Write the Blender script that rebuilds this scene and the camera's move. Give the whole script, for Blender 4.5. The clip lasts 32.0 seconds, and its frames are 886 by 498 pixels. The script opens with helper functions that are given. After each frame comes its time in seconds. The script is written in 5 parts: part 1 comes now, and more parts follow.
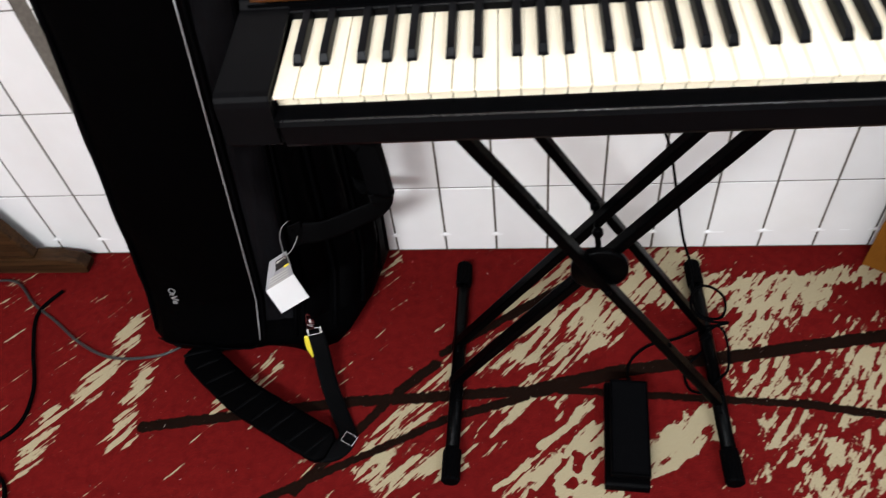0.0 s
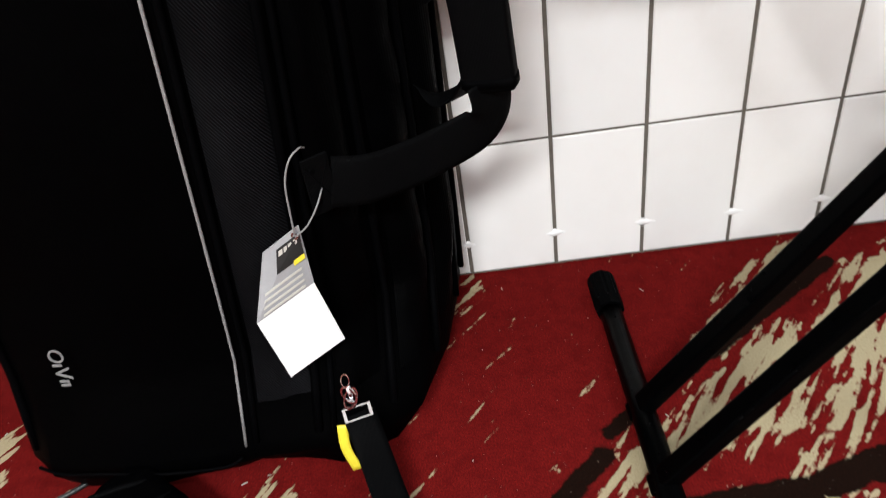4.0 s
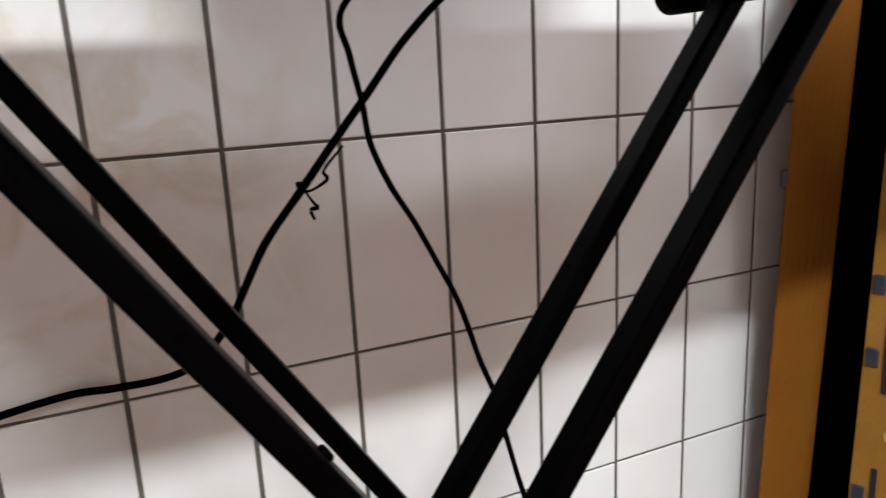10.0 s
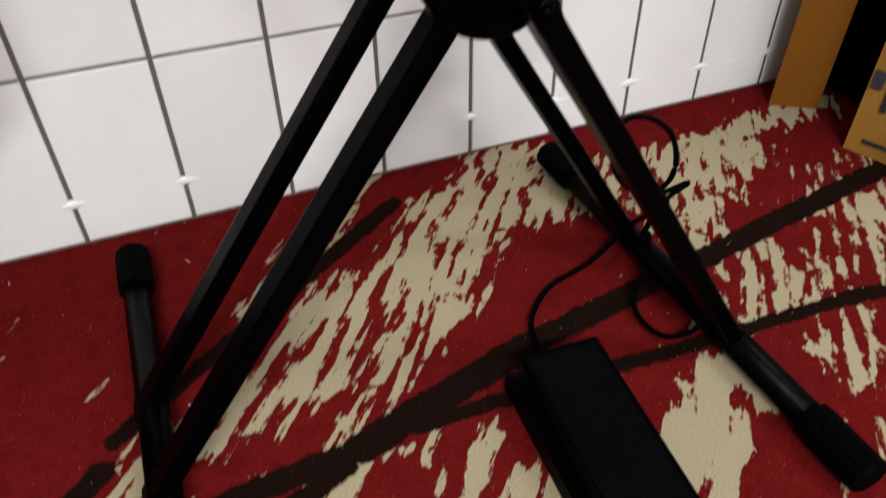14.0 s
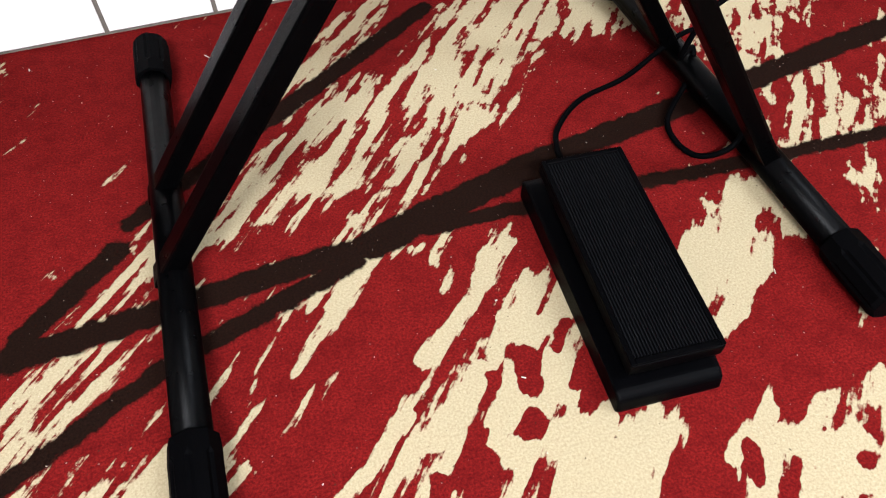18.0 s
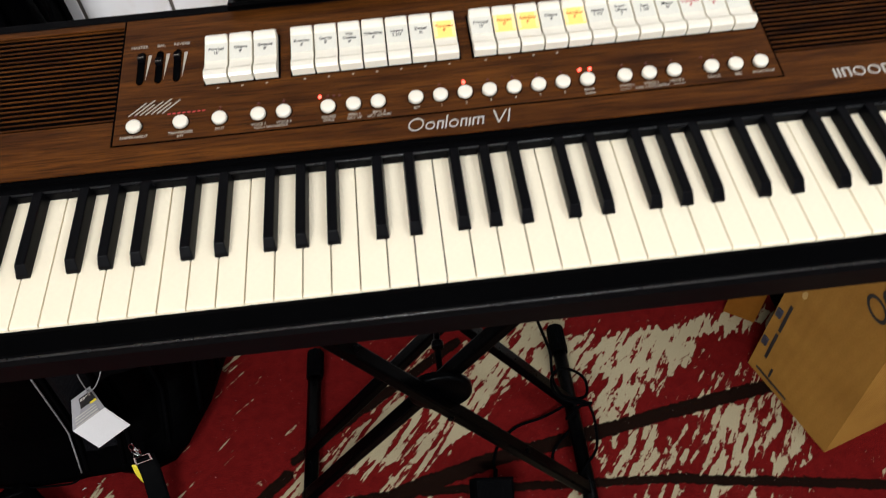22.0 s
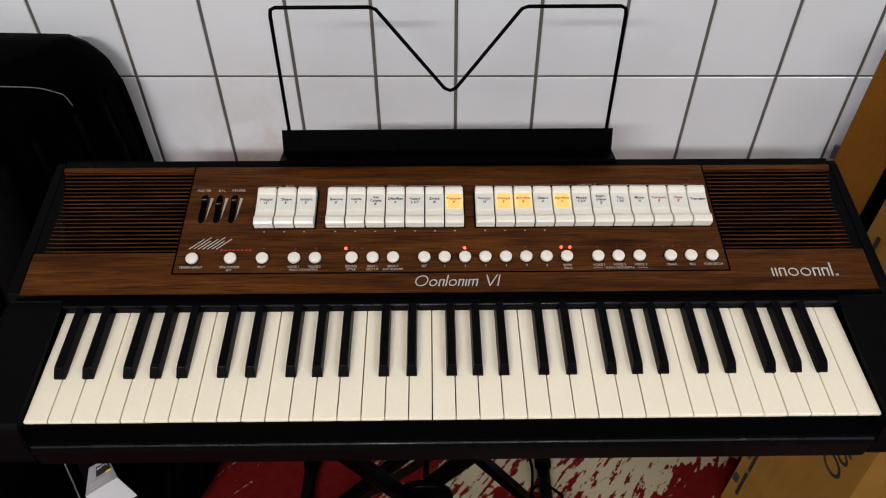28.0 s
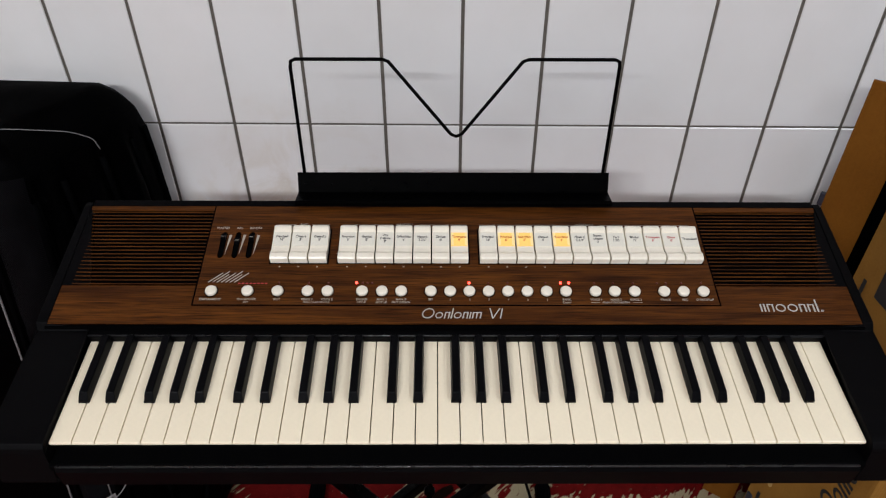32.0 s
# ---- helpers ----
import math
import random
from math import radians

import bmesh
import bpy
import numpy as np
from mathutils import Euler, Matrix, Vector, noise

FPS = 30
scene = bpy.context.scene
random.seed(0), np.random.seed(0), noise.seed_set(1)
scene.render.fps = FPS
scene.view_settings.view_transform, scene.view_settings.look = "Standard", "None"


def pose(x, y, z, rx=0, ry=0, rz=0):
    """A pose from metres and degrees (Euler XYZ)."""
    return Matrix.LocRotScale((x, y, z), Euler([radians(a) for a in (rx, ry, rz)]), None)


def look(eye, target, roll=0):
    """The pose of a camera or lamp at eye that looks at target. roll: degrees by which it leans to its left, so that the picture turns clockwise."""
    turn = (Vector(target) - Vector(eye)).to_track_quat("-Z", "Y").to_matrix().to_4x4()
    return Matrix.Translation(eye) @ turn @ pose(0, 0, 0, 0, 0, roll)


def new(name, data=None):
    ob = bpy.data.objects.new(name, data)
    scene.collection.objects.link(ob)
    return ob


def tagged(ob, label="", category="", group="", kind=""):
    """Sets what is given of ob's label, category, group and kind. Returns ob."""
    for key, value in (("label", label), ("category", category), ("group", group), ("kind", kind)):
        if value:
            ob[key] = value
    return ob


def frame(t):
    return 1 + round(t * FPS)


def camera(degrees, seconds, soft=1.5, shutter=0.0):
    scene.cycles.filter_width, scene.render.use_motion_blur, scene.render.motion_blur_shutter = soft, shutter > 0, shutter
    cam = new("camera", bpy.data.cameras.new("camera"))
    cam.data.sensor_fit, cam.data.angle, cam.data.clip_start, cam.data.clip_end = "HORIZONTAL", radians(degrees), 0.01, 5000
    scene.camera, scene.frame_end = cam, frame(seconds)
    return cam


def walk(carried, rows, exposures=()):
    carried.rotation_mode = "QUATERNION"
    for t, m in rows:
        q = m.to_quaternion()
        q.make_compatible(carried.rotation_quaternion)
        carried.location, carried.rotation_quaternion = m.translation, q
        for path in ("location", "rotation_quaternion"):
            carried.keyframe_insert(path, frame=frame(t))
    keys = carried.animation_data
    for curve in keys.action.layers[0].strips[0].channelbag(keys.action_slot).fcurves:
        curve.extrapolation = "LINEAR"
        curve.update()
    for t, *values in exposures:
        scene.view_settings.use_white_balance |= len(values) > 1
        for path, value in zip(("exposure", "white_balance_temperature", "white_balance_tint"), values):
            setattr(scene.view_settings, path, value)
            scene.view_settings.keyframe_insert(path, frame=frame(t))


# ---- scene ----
# ---- camera ----
cam = camera(62.10, 32.0, soft=1.15, shutter=0.5)
PATH = [
    (0, (-0.1365, -1.2060, 1.3429), (-0.3755, 0.1232, -0.1322), -8.17),
    (0.5, (-0.1943, -1.1646, 1.2957), (-0.4723, 0.1167, -0.2147), -9.18),
    (1, (-0.2494, -1.0797, 1.1977), (-0.4294, 0.2982, -0.2407), -9.91),
    (1.5, (-0.2940, -0.9962, 1.1583), (-0.3698, 0.4073, -0.2645), -9.78),
    (2, (-0.3480, -0.9473, 1.1162), (-0.3427, 0.4522, -0.3125), -9.32),
    (2.5, (-0.4049, -0.8577, 1.0212), (-0.4320, 0.4683, -0.4759), -10.81),
    (4.5, (-0.4519, -0.7992, 0.6476), (-0.5450, 0.9271, -0.3579), -8.50),
    (5, (-0.4412, -0.7647, 0.6651), (-0.3572, 1.0735, -0.1183), -5.25),
    (5.5, (-0.4054, -0.7677, 0.7120), (-0.2981, 1.1191, 0.0576), -6.50),
    (6, (-0.3847, -0.7727, 0.7411), (-0.2416, 1.1355, 0.1595), -6.14),
    (6.5, (-0.3749, -0.7405, 0.7604), (-0.1613, 1.1851, 0.2637), -7.34),
    (7, (-0.3705, -0.7206, 0.7760), (-0.0911, 1.1967, 0.2803), -7.05),
    (7.5, (-0.3524, -0.7292, 0.7792), (-0.0420, 1.1882, 0.3029), -7.09),
    (8, (-0.3276, -0.7315, 0.7746), (0.0470, 1.1714, 0.2863), -6.89),
    (8.5, (-0.2982, -0.7400, 0.7720), (0.1977, 1.1370, 0.2919), -5.02),
    (9, (-0.2613, -0.7473, 0.7587), (0.3525, 1.0986, 0.2941), -4.40),
    (9.5, (-0.2360, -0.7533, 0.7570), (0.4748, 1.0604, 0.3039), -3.25),
    (10, (-0.2048, -0.7647, 0.7563), (0.5910, 1.0108, 0.2926), -2.95),
    (10.5, (-0.1769, -0.7711, 0.7537), (0.7084, 0.9586, 0.2800), -3.06),
    (11, (-0.1584, -0.7788, 0.7520), (0.8240, 0.9044, 0.3037), -3.48),
    (11.5, (-0.1412, -0.7845, 0.7542), (0.8622, 0.8821, 0.2900), -3.77),
    (12, (-0.1275, -0.7958, 0.7430), (0.8502, 0.8466, 0.1542), -3.54),
    (12.5, (-0.1426, -0.8050, 0.6892), (0.7315, 0.8298, -0.0611), -3.61),
    (13, (-0.1757, -0.7849, 0.6326), (0.6017, 0.7912, -0.3222), -2.28),
    (13.5, (-0.1929, -0.7783, 0.5816), (0.4731, 0.7399, -0.5369), -2.52),
    (14, (-0.2078, -0.7788, 0.5377), (0.3641, 0.6544, -0.7347), -1.11),
    (14.5, (-0.2267, -0.7838, 0.5011), (0.3253, 0.5698, -0.8637), 0.43),
    (16.5, (-0.1895, -0.8001, 0.4969), (0.2129, 0.4446, -1.0159), -0.96),
    (17, (-0.1848, -0.8004, 0.4843), (0.1628, 0.4205, -1.0612), -2.39),
    (17.5, (-0.1853, -0.8058, 0.4860), (0.1638, 0.4029, -1.0688), -1.62),
    (18, (-0.1884, -0.8024, 0.4881), (0.1659, 0.4116, -1.0613), -1.75),
    (18.5, (-0.1972, -0.8044, 0.4982), (0.1527, 0.4302, -1.0358), -1.26),
    (19, (-0.1803, -0.8060, 0.5330), (0.1984, 0.3794, -1.0327), -2.28),
    (19.5, (-0.1526, -0.8250, 0.6771), (0.2324, 0.1028, -1.0523), -0.64),
    (20, (-0.1439, -0.8326, 0.8968), (0.2113, -0.0216, -0.8966), 3.58),
    (20.5, (-0.1099, -0.8331, 1.0629), (0.3085, 0.2071, -0.5932), 2.11),
    (21, (-0.0621, -0.8885, 1.1920), (0.2258, 0.3583, -0.3420), -3.35),
    (21.5, (-0.0357, -0.9545, 1.2981), (0.1392, 0.4006, -0.1602), -2.15),
    (22, (-0.0104, -0.9497, 1.3693), (0.0071, 0.3396, -0.1594), -5.19),
    (22.5, (0.0593, -0.9120, 1.4073), (0.0391, 0.4322, -0.0734), -2.57),
    (23, (0.0849, -0.9036, 1.4473), (0.0242, 0.4160, -0.0542), -1.27),
    (23.5, (0.0816, -0.9300, 1.4751), (0.0057, 0.4194, 0.0017), -1.20),
    (24, (0.0492, -0.9645, 1.4966), (0.0106, 0.4202, 0.0540), -0.72),
    (24.5, (0.0245, -0.9870, 1.5054), (0.0370, 0.4272, 0.0911), 0.60),
    (25, (0.0138, -0.9980, 1.5175), (0.0519, 0.4419, 0.1300), 0.38),
    (25.5, (0.0055, -1.0022, 1.5198), (0.0595, 0.4519, 0.1477), 0.53),
    (26, (0.0044, -0.9991, 1.5176), (0.0373, 0.4504, 0.1399), 0.21),
    (26.5, (0.0109, -0.9885, 1.5155), (-0.0008, 0.4558, 0.1321), -0.33),
    (28.5, (0.0094, -1.0063, 1.5154), (-0.0013, 0.4502, 0.1448), -0.23),
    (29, (0.0054, -1.0214, 1.5213), (-0.0083, 0.4408, 0.1568), -0.32),
    (29.5, (0.0111, -1.0304, 1.5248), (-0.0019, 0.4426, 0.1720), -0.86),
    (30, (0.0114, -1.0316, 1.5226), (-0.0141, 0.4466, 0.1757), -0.65),
    (30.5, (0.0222, -1.0415, 1.5302), (-0.0433, 0.4731, 0.2259), -1.46),
    (31, (0.0161, -1.0487, 1.5340), (-0.0239, 0.4893, 0.2562), 0.08),
    (31.5, (0.0078, -1.0463, 1.5333), (-0.0296, 0.4896, 0.2528), -0.17),
    (32, (0.0061, -1.0458, 1.5328), (-0.0104, 0.5014, 0.2656), 0.08),
]
EXPO = [
    (0, 0.5, 6350, 11), (1.5, 0.6, 6350, 11), (2.5, 0.4, 6400, 10), (4.5, 0.9, 6600, 9), (6, 0.6, 6700, 9), (8, 0.75, 6700, 9), (9, 0.58, 6600, 9), (11, 0.66, 6500, 10), (12, 0.62, 6600, 10), (13, 0.22, 6650, 11), (14, 0.48, 6600, 11),
    (16.5, 1.46, 6300, 13), (19, 1.52, 6300, 13), (20.5, 1.35, 6300, 12), (21.2, 0.85, 6400, 11), (22, 0.08, 6450, 10), (22.7, -0.30, 6450, 12), (24, -0.34, 6400, 13), (32, -0.40, 6400, 13),
]
walk(cam, [(t, look(eye, target, roll)) for t, eye, target, roll in PATH], EXPO)

# ---- world and lamps ----
world = bpy.data.worlds.new("world")
world.use_nodes = True
scene.world = world
world.node_tree.nodes["Background"].inputs["Color"].default_value = (0.8, 0.85, 1.0, 1)
world.node_tree.nodes["Background"].inputs["Strength"].default_value = 0.02


def area_lamp(name, loc, target, sx, sy, watts, colour):
    data = bpy.data.lights.new(name, "AREA")
    data.shape, data.size, data.size_y = "RECTANGLE", sx, sy
    data.energy, data.color = watts, colour
    ob = new(name, data)
    ob.matrix_world = look(loc, target)
    return ob


CEIL = 3.05
# none in view: main and right follow the cast shadows, middle added as fill
STRIPS = [(-1.05, -3.35, 175), (0.9, -3.35, 30), (1.75, -1.75, 41)]
for sx, sy, watts in STRIPS:
    area_lamp("unseen_ceiling_lamp", (sx, sy, CEIL - 0.06), (sx, sy, 0), 1.3, 0.28, watts, (0.97, 1.0, 1.02) if watts > 100 else (0.92, 1.0, 1.08))


# ---- materials ----
class Nodes:
    """A small helper that builds node materials."""

    def __init__(self, name):
        self.mat = bpy.data.materials.new(name)
        self.mat.use_nodes = True
        self.tree = self.mat.node_tree
        self.bsdf = self.tree.nodes["Principled BSDF"]

    def node(self, kind, **values):
        n = self.tree.nodes.new(kind)
        for key, value in values.items():
            if key in n.inputs:
                self.put(n.inputs[key], value)
        return n

    def put(self, socket, value):
        if isinstance(value, bpy.types.NodeSocket):
            self.tree.links.new(value, socket)
        else:
            socket.default_value = value

    def coords(self, scale=(1, 1, 1), turn=0.0):
        g = self.tree.nodes.new("ShaderNodeNewGeometry")
        m = self.tree.nodes.new("ShaderNodeMapping")
        m.inputs["Scale"].default_value = scale
        m.inputs["Rotation"].default_value = (0, 0, turn)
        self.tree.links.new(g.outputs["Position"], m.inputs["Vector"])
        return m.outputs[0]

    def own(self, scale=(1, 1, 1)):
        c = self.tree.nodes.new("ShaderNodeTexCoord")
        m = self.tree.nodes.new("ShaderNodeMapping")
        m.inputs["Scale"].default_value = scale
        self.tree.links.new(c.outputs["Object"], m.inputs["Vector"])
        return m.outputs[0]

    def noise(self, vec, scale, detail=3.0, rough=0.55):
        n = self.node("ShaderNodeTexNoise", Vector=vec, Scale=scale, Detail=detail, Roughness=rough)
        return n.outputs["Fac"]

    def math(self, op, a, b=0.0, clamp=False):
        n = self.tree.nodes.new("ShaderNodeMath")
        n.operation, n.use_clamp = op, clamp
        self.put(n.inputs[0], a)
        self.put(n.inputs[1], b)
        return n.outputs[0]

    def vec(self, op, a, b=None, scale=None):
        n = self.tree.nodes.new("ShaderNodeVectorMath")
        n.operation = op
        self.put(n.inputs[0], a)
        if b is not None:
            self.put(n.inputs[1], b)
        if scale is not None:
            self.put(n.inputs["Scale"], scale)
        return n.outputs["Value"] if op in ("LENGTH", "DOT_PRODUCT") else n.outputs["Vector"]

    def ramp(self, fac, stops):
        n = self.tree.nodes.new("ShaderNodeValToRGB")
        e = n.color_ramp.elements
        while len(e) < len(stops):
            e.new(0.5)
        for el, (pos, col) in zip(e, stops):
            el.position = pos
            el.color = (*col, 1) if len(col) == 3 else col
        self.put(n.inputs[0], fac)
        return n.outputs[0]

    def mix(self, fac, a, b):
        n = self.tree.nodes.new("ShaderNodeMix")
        n.data_type = "RGBA"
        self.put(n.inputs[0], fac)
        for s, v in ((n.inputs[6], a), (n.inputs[7], b)):
            self.put(s, (*v, 1) if isinstance(v, tuple) and len(v) == 3 else v)
        return n.outputs[2]

    def bump(self, height, strength=0.3, distance=0.002):
        n = self.node("ShaderNodeBump", Height=height, Strength=strength, Distance=distance)
        self.put(self.bsdf.inputs["Normal"], n.outputs[0])

    def done(self, colour, rough=0.5, metal=0.0, spec=0.5):
        b = self.bsdf.inputs
        self.put(b["Base Color"], (*colour, 1) if isinstance(colour, tuple) and len(colour) == 3 else colour)
        self.put(b["Roughness"], rough)
        self.put(b["Metallic"], metal)
        self.put(b["Specular IOR Level"], spec)
        return self.mat


def plain(name, colour, rough=0.5, metal=0.0, vary=0.12, scale=60.0, bump=0.0, spec=0.5):
    """A coloured surface with grain at two scales."""
    m = Nodes(name)
    c = m.own()
    fine, broad = m.noise(c, scale * 6, 2), m.noise(c, scale * 0.3, 3)
    f = m.math("ADD", m.math("MULTIPLY", fine, 0.5), m.math("MULTIPLY", broad, 0.5))
    dark = tuple(v * (1 - vary) for v in colour)
    light = tuple(min(1, v * (1 + vary)) for v in colour)
    col = m.ramp(f, [(0.3, dark), (0.7, light)])
    if bump:
        m.bump(fine, bump, 0.001)
    r = m.math("ADD", m.math("MULTIPLY", broad, 0.16), rough - 0.08)
    return m.done(col, r, metal, spec)


def glow(name, colour, strength):
    m = Nodes(name)
    m.put(m.bsdf.inputs["Emission Color"], (*colour, 1))
    m.put(m.bsdf.inputs["Emission Strength"], strength)
    return m.done(tuple(v * 0.35 for v in colour), 0.4)


def tile_material():
    m = Nodes("glazed_tile")
    p = m.coords()
    info = m.tree.nodes.new("ShaderNodeObjectInfo")
    base = m.ramp(info.outputs["Random"], [(0.0, (0.74, 0.735, 0.73)), (1.0, (0.81, 0.80, 0.79))])
    # cloudy grey-beige mottling that also stands in for soft reflections on the glaze
    cloud = m.noise(p, 7.0, 4)
    base = m.mix(m.math("MULTIPLY", m.ramp(cloud, [(0.40, (0, 0, 0)), (0.68, (1, 1, 1))]), 0.16), base, (0.56, 0.54, 0.50))
    # yellowish swirls of light reflected in the glaze, painted on behind the stand
    off = m.vec("SUBTRACT", p, (-0.23, 0.0, 0.67))
    off = m.vec("MULTIPLY", off, (0.9, 1.0, 0.8))
    d = m.math("ADD", m.vec("LENGTH", off), m.math("MULTIPLY", m.noise(p, 16.0, 4), 0.16))
    patch = m.ramp(d, [(0.14, (1, 1, 1)), (0.34, (0, 0, 0))])
    swirl = m.ramp(m.node("ShaderNodeTexNoise", Vector=p, Scale=9.0, Detail=5.0, Roughness=0.55, Distortion=1.2).outputs["Fac"], [(0.45, (0, 0, 0)), (0.58, (1, 1, 1)), (0.66, (0.3, 0.3, 0.3))])
    reflection = m.math("MULTIPLY", m.math("MULTIPLY", patch, swirl), 0.55)
    base = m.mix(reflection, base, (0.56, 0.48, 0.35))
    m.bump(m.noise(p, 14.0, 3), 0.25, 0.004)
    return m.done(base, m.math("ADD", m.math("MULTIPLY", m.noise(p, 30.0, 3), 0.16), 0.10), 0.0, 0.5)


def carpet_material():
    m = Nodes("printed_carpet")
    p = m.coords()
    ang = radians(49)
    warp = m.node("ShaderNodeTexNoise", Vector=p, Scale=3.2, Detail=2.0).outputs["Color"]
    q = m.vec("ADD", p, m.vec("SCALE", m.vec("SUBTRACT", warp, (0.5, 0.5, 0.5)), scale=0.035))
    u = m.vec("DOT_PRODUCT", q, (math.cos(ang), math.sin(ang), 0))
    v = m.vec("DOT_PRODUCT", q, (-math.sin(ang), math.cos(ang), 0))
    comb = m.tree.nodes.new("ShaderNodeCombineXYZ")
    m.put(comb.inputs[0], m.math("MULTIPLY", u, 0.8))
    xs = m.vec("DOT_PRODUCT", q, (1, 0, 0))
    bend = m.math("MAXIMUM", m.math("SUBTRACT", xs, 0.20), 0.0)
    bent = m.math("SUBTRACT", v, m.math("MULTIPLY", m.math("MULTIPLY", bend, bend), 0.22))
    m.put(comb.inputs[1], m.math("MULTIPLY", bent, 6.0))
    streak = m.noise(comb.outputs[0], 13.0, 4, 0.50)
    comb2 = m.tree.nodes.new("ShaderNodeCombineXYZ")
    m.put(comb2.inputs[0], m.math("MULTIPLY", u, 1.0))
    m.put(comb2.inputs[1], m.math("MULTIPLY", bent, 2.6))
    blot = m.noise(comb2.outputs[0], 23.0, 3, 0.52)
    side = m.node("ShaderNodeMapRange", Value=xs)
    for key, value in (("From Min", -0.20), ("From Max", 0.22), ("To Min", 0.18), ("To Max", 0.55)):
        side.inputs[key].default_value = value
    s = m.math("ADD", streak, m.math("MULTIPLY", m.math("SUBTRACT", blot, streak), side.outputs[0]))
    s = m.math("ADD", s, m.math("MULTIPLY", m.math("SUBTRACT", m.noise(p, 95.0, 4, 0.65), 0.5), 0.17))
    # brush strokes of sand on the red ground: from, to, half width, share of sand
    g = lambda a: (a, a, a)
    strokes = [((0.1, -0.13), (-0.04, -0.3), 0.042, 0.57), ((-0.04, -0.3), (-0.27, -0.56), 0.033, 0.56), ((-0.05, -0.05), (-0.18, -0.19), 0.02, 0.56), ((-0.08, -0.19), (-0.25, -0.33), 0.027, 0.53), ((0.16, -0.12), (0.48, -0.14), 0.046, 0.58), ((0.4, -0.15), (0.3, -0.26), 0.03, 0.56), ((0.20, -0.47), (0.09, -0.56), 0.036, 0.60), ((-0.01, -0.5), (-0.12, -0.66), 0.028, 0.60), ((-0.04, -0.43), (-0.20, -0.67), 0.024, 0.48), ((-0.13, -0.66), (-0.02, -0.65), 0.04, 0.61), ((0.12, -0.67), (0.04, -0.76), 0.031, 0.57), ((0.3, -0.66), (0.12, -0.78), 0.035, 0.6), ((0.31, -0.69), (0.24, -0.84), 0.026, 0.6), ((0.43, -0.78), (0.38, -0.89), 0.019, 0.6)]
    strokes += [((0.49, -0.57), (0.36, -0.71), 0.024, 0.55), ((0.57, -0.32), (0.49, -0.41), 0.035, 0.55), ((0.68, -0.32), (0.6, -0.41), 0.016, 0.53), ((0.43, -0.51), (0.38, -0.59), 0.025, 0.54), ((0.38, -0.31), (0.28, -0.4), 0.015, 0.54), ((0.33, -0.46), (0.31, -0.51), 0.019, 0.52), ((-0.32, -0.35), (-0.46, -0.57), 0.03, 0.53), ((-0.31, -0.55), (-0.41, -0.61), 0.027, 0.55), ((-1.06, -0.22), (-1.12, -0.41), 0.017, 0.57), ((-1.0, -0.35), (-1.01, -0.52), 0.016, 0.56), ((-1.18, -0.46), (-1.17, -0.59), 0.015, 0.54), ((-0.7, -0.35), (-0.8, -0.45), 0.02, 0.5), ((-0.46, -0.04), (-0.51, -0.06), 0.016, 0.51), ((0.42, -0.36), (0.33, -0.4), 0.014, 0.53)]
    strokes += [((0.58, -0.28), (0.36, -0.58), 0.085, 0.455), ((0.46, -0.55), (0.28, -0.88), 0.07, 0.485), ((0.20, -0.66), (0.10, -0.86), 0.05, 0.51), ((0.34, -0.24), (0.26, -0.36), 0.03, 0.47)]
    strokes += [((0.19, -0.02), (-0.15, -0.28), 0.033, 0.55), ((0.24, -0.05), (0.0, -0.16), 0.028, 0.58), ((0.52, -0.10), (0.67, -0.08), 0.021, 0.57), ((0.41, -0.10), (0.42, -0.21), 0.017, 0.56), ((-0.01, -0.01), (-0.17, -0.20), 0.016, 0.54)]
    sway = m.node("ShaderNodeTexNoise", Vector=p, Scale=11.0, Detail=2.0).outputs["Color"]
    level_ground = m.vec("MULTIPLY", m.vec("ADD", q, m.vec("SCALE", m.vec("SUBTRACT", sway, (0.5, 0.5, 0.5)), scale=0.06)), (1, 1, 0))
    # the print goes on in loose clusters over the rest of the floor
    comb3 = m.tree.nodes.new("ShaderNodeCombineXYZ")
    m.put(comb3.inputs[0], m.math("MULTIPLY", u, 0.6))
    m.put(comb3.inputs[1], m.math("MULTIPLY", v, 1.4))
    cluster = m.noise(comb3.outputs[0], 3.4, 2, 0.5)
    reach = m.vec("LENGTH", m.vec("MULTIPLY", m.vec("SUBTRACT", level_ground, (-0.25, -0.20, 0)), (0.9, 1.25, 0)))
    loose = m.ramp(m.math("MULTIPLY", reach, 0.5), [(0.42, g(0)), (0.62, g(1))])
    want = m.math("ADD", 0.22, m.math("MULTIPLY", loose, m.math("MULTIPLY", m.math("SUBTRACT", cluster, 0.34), 1.1, clamp=True)))
    drift = level_ground
    for k, ((ax, ay), (bx, by), w, share) in enumerate(strokes):
        if k % 9 == 8:
            drift = m.vec("ADD", level_ground, m.vec("SCALE", (0.008, 0.006, 0), scale=want))
        ex, ey = bx - ax, by - ay
        rel = m.vec("SUBTRACT", drift, (ax, ay, 0))
        along = m.math("MULTIPLY", m.vec("DOT_PRODUCT", rel, (ex, ey, 0)), 1 / (ex * ex + ey * ey), clamp=True)
        away = m.vec("LENGTH", m.vec("SUBTRACT", rel, m.vec("SCALE", (ex, ey, 0), scale=along)))
        fade = m.node("ShaderNodeMapRange", Value=away)
        for key, value in (("From Min", w * 0.8), ("From Max", w * 1.3 + 0.022), ("To Min", 0.495 + (share - 0.5) * 0.9), ("To Max", 0.27)):
            fade.inputs[key].default_value = value
        want = m.math("MAXIMUM", want, fade.outputs[0])
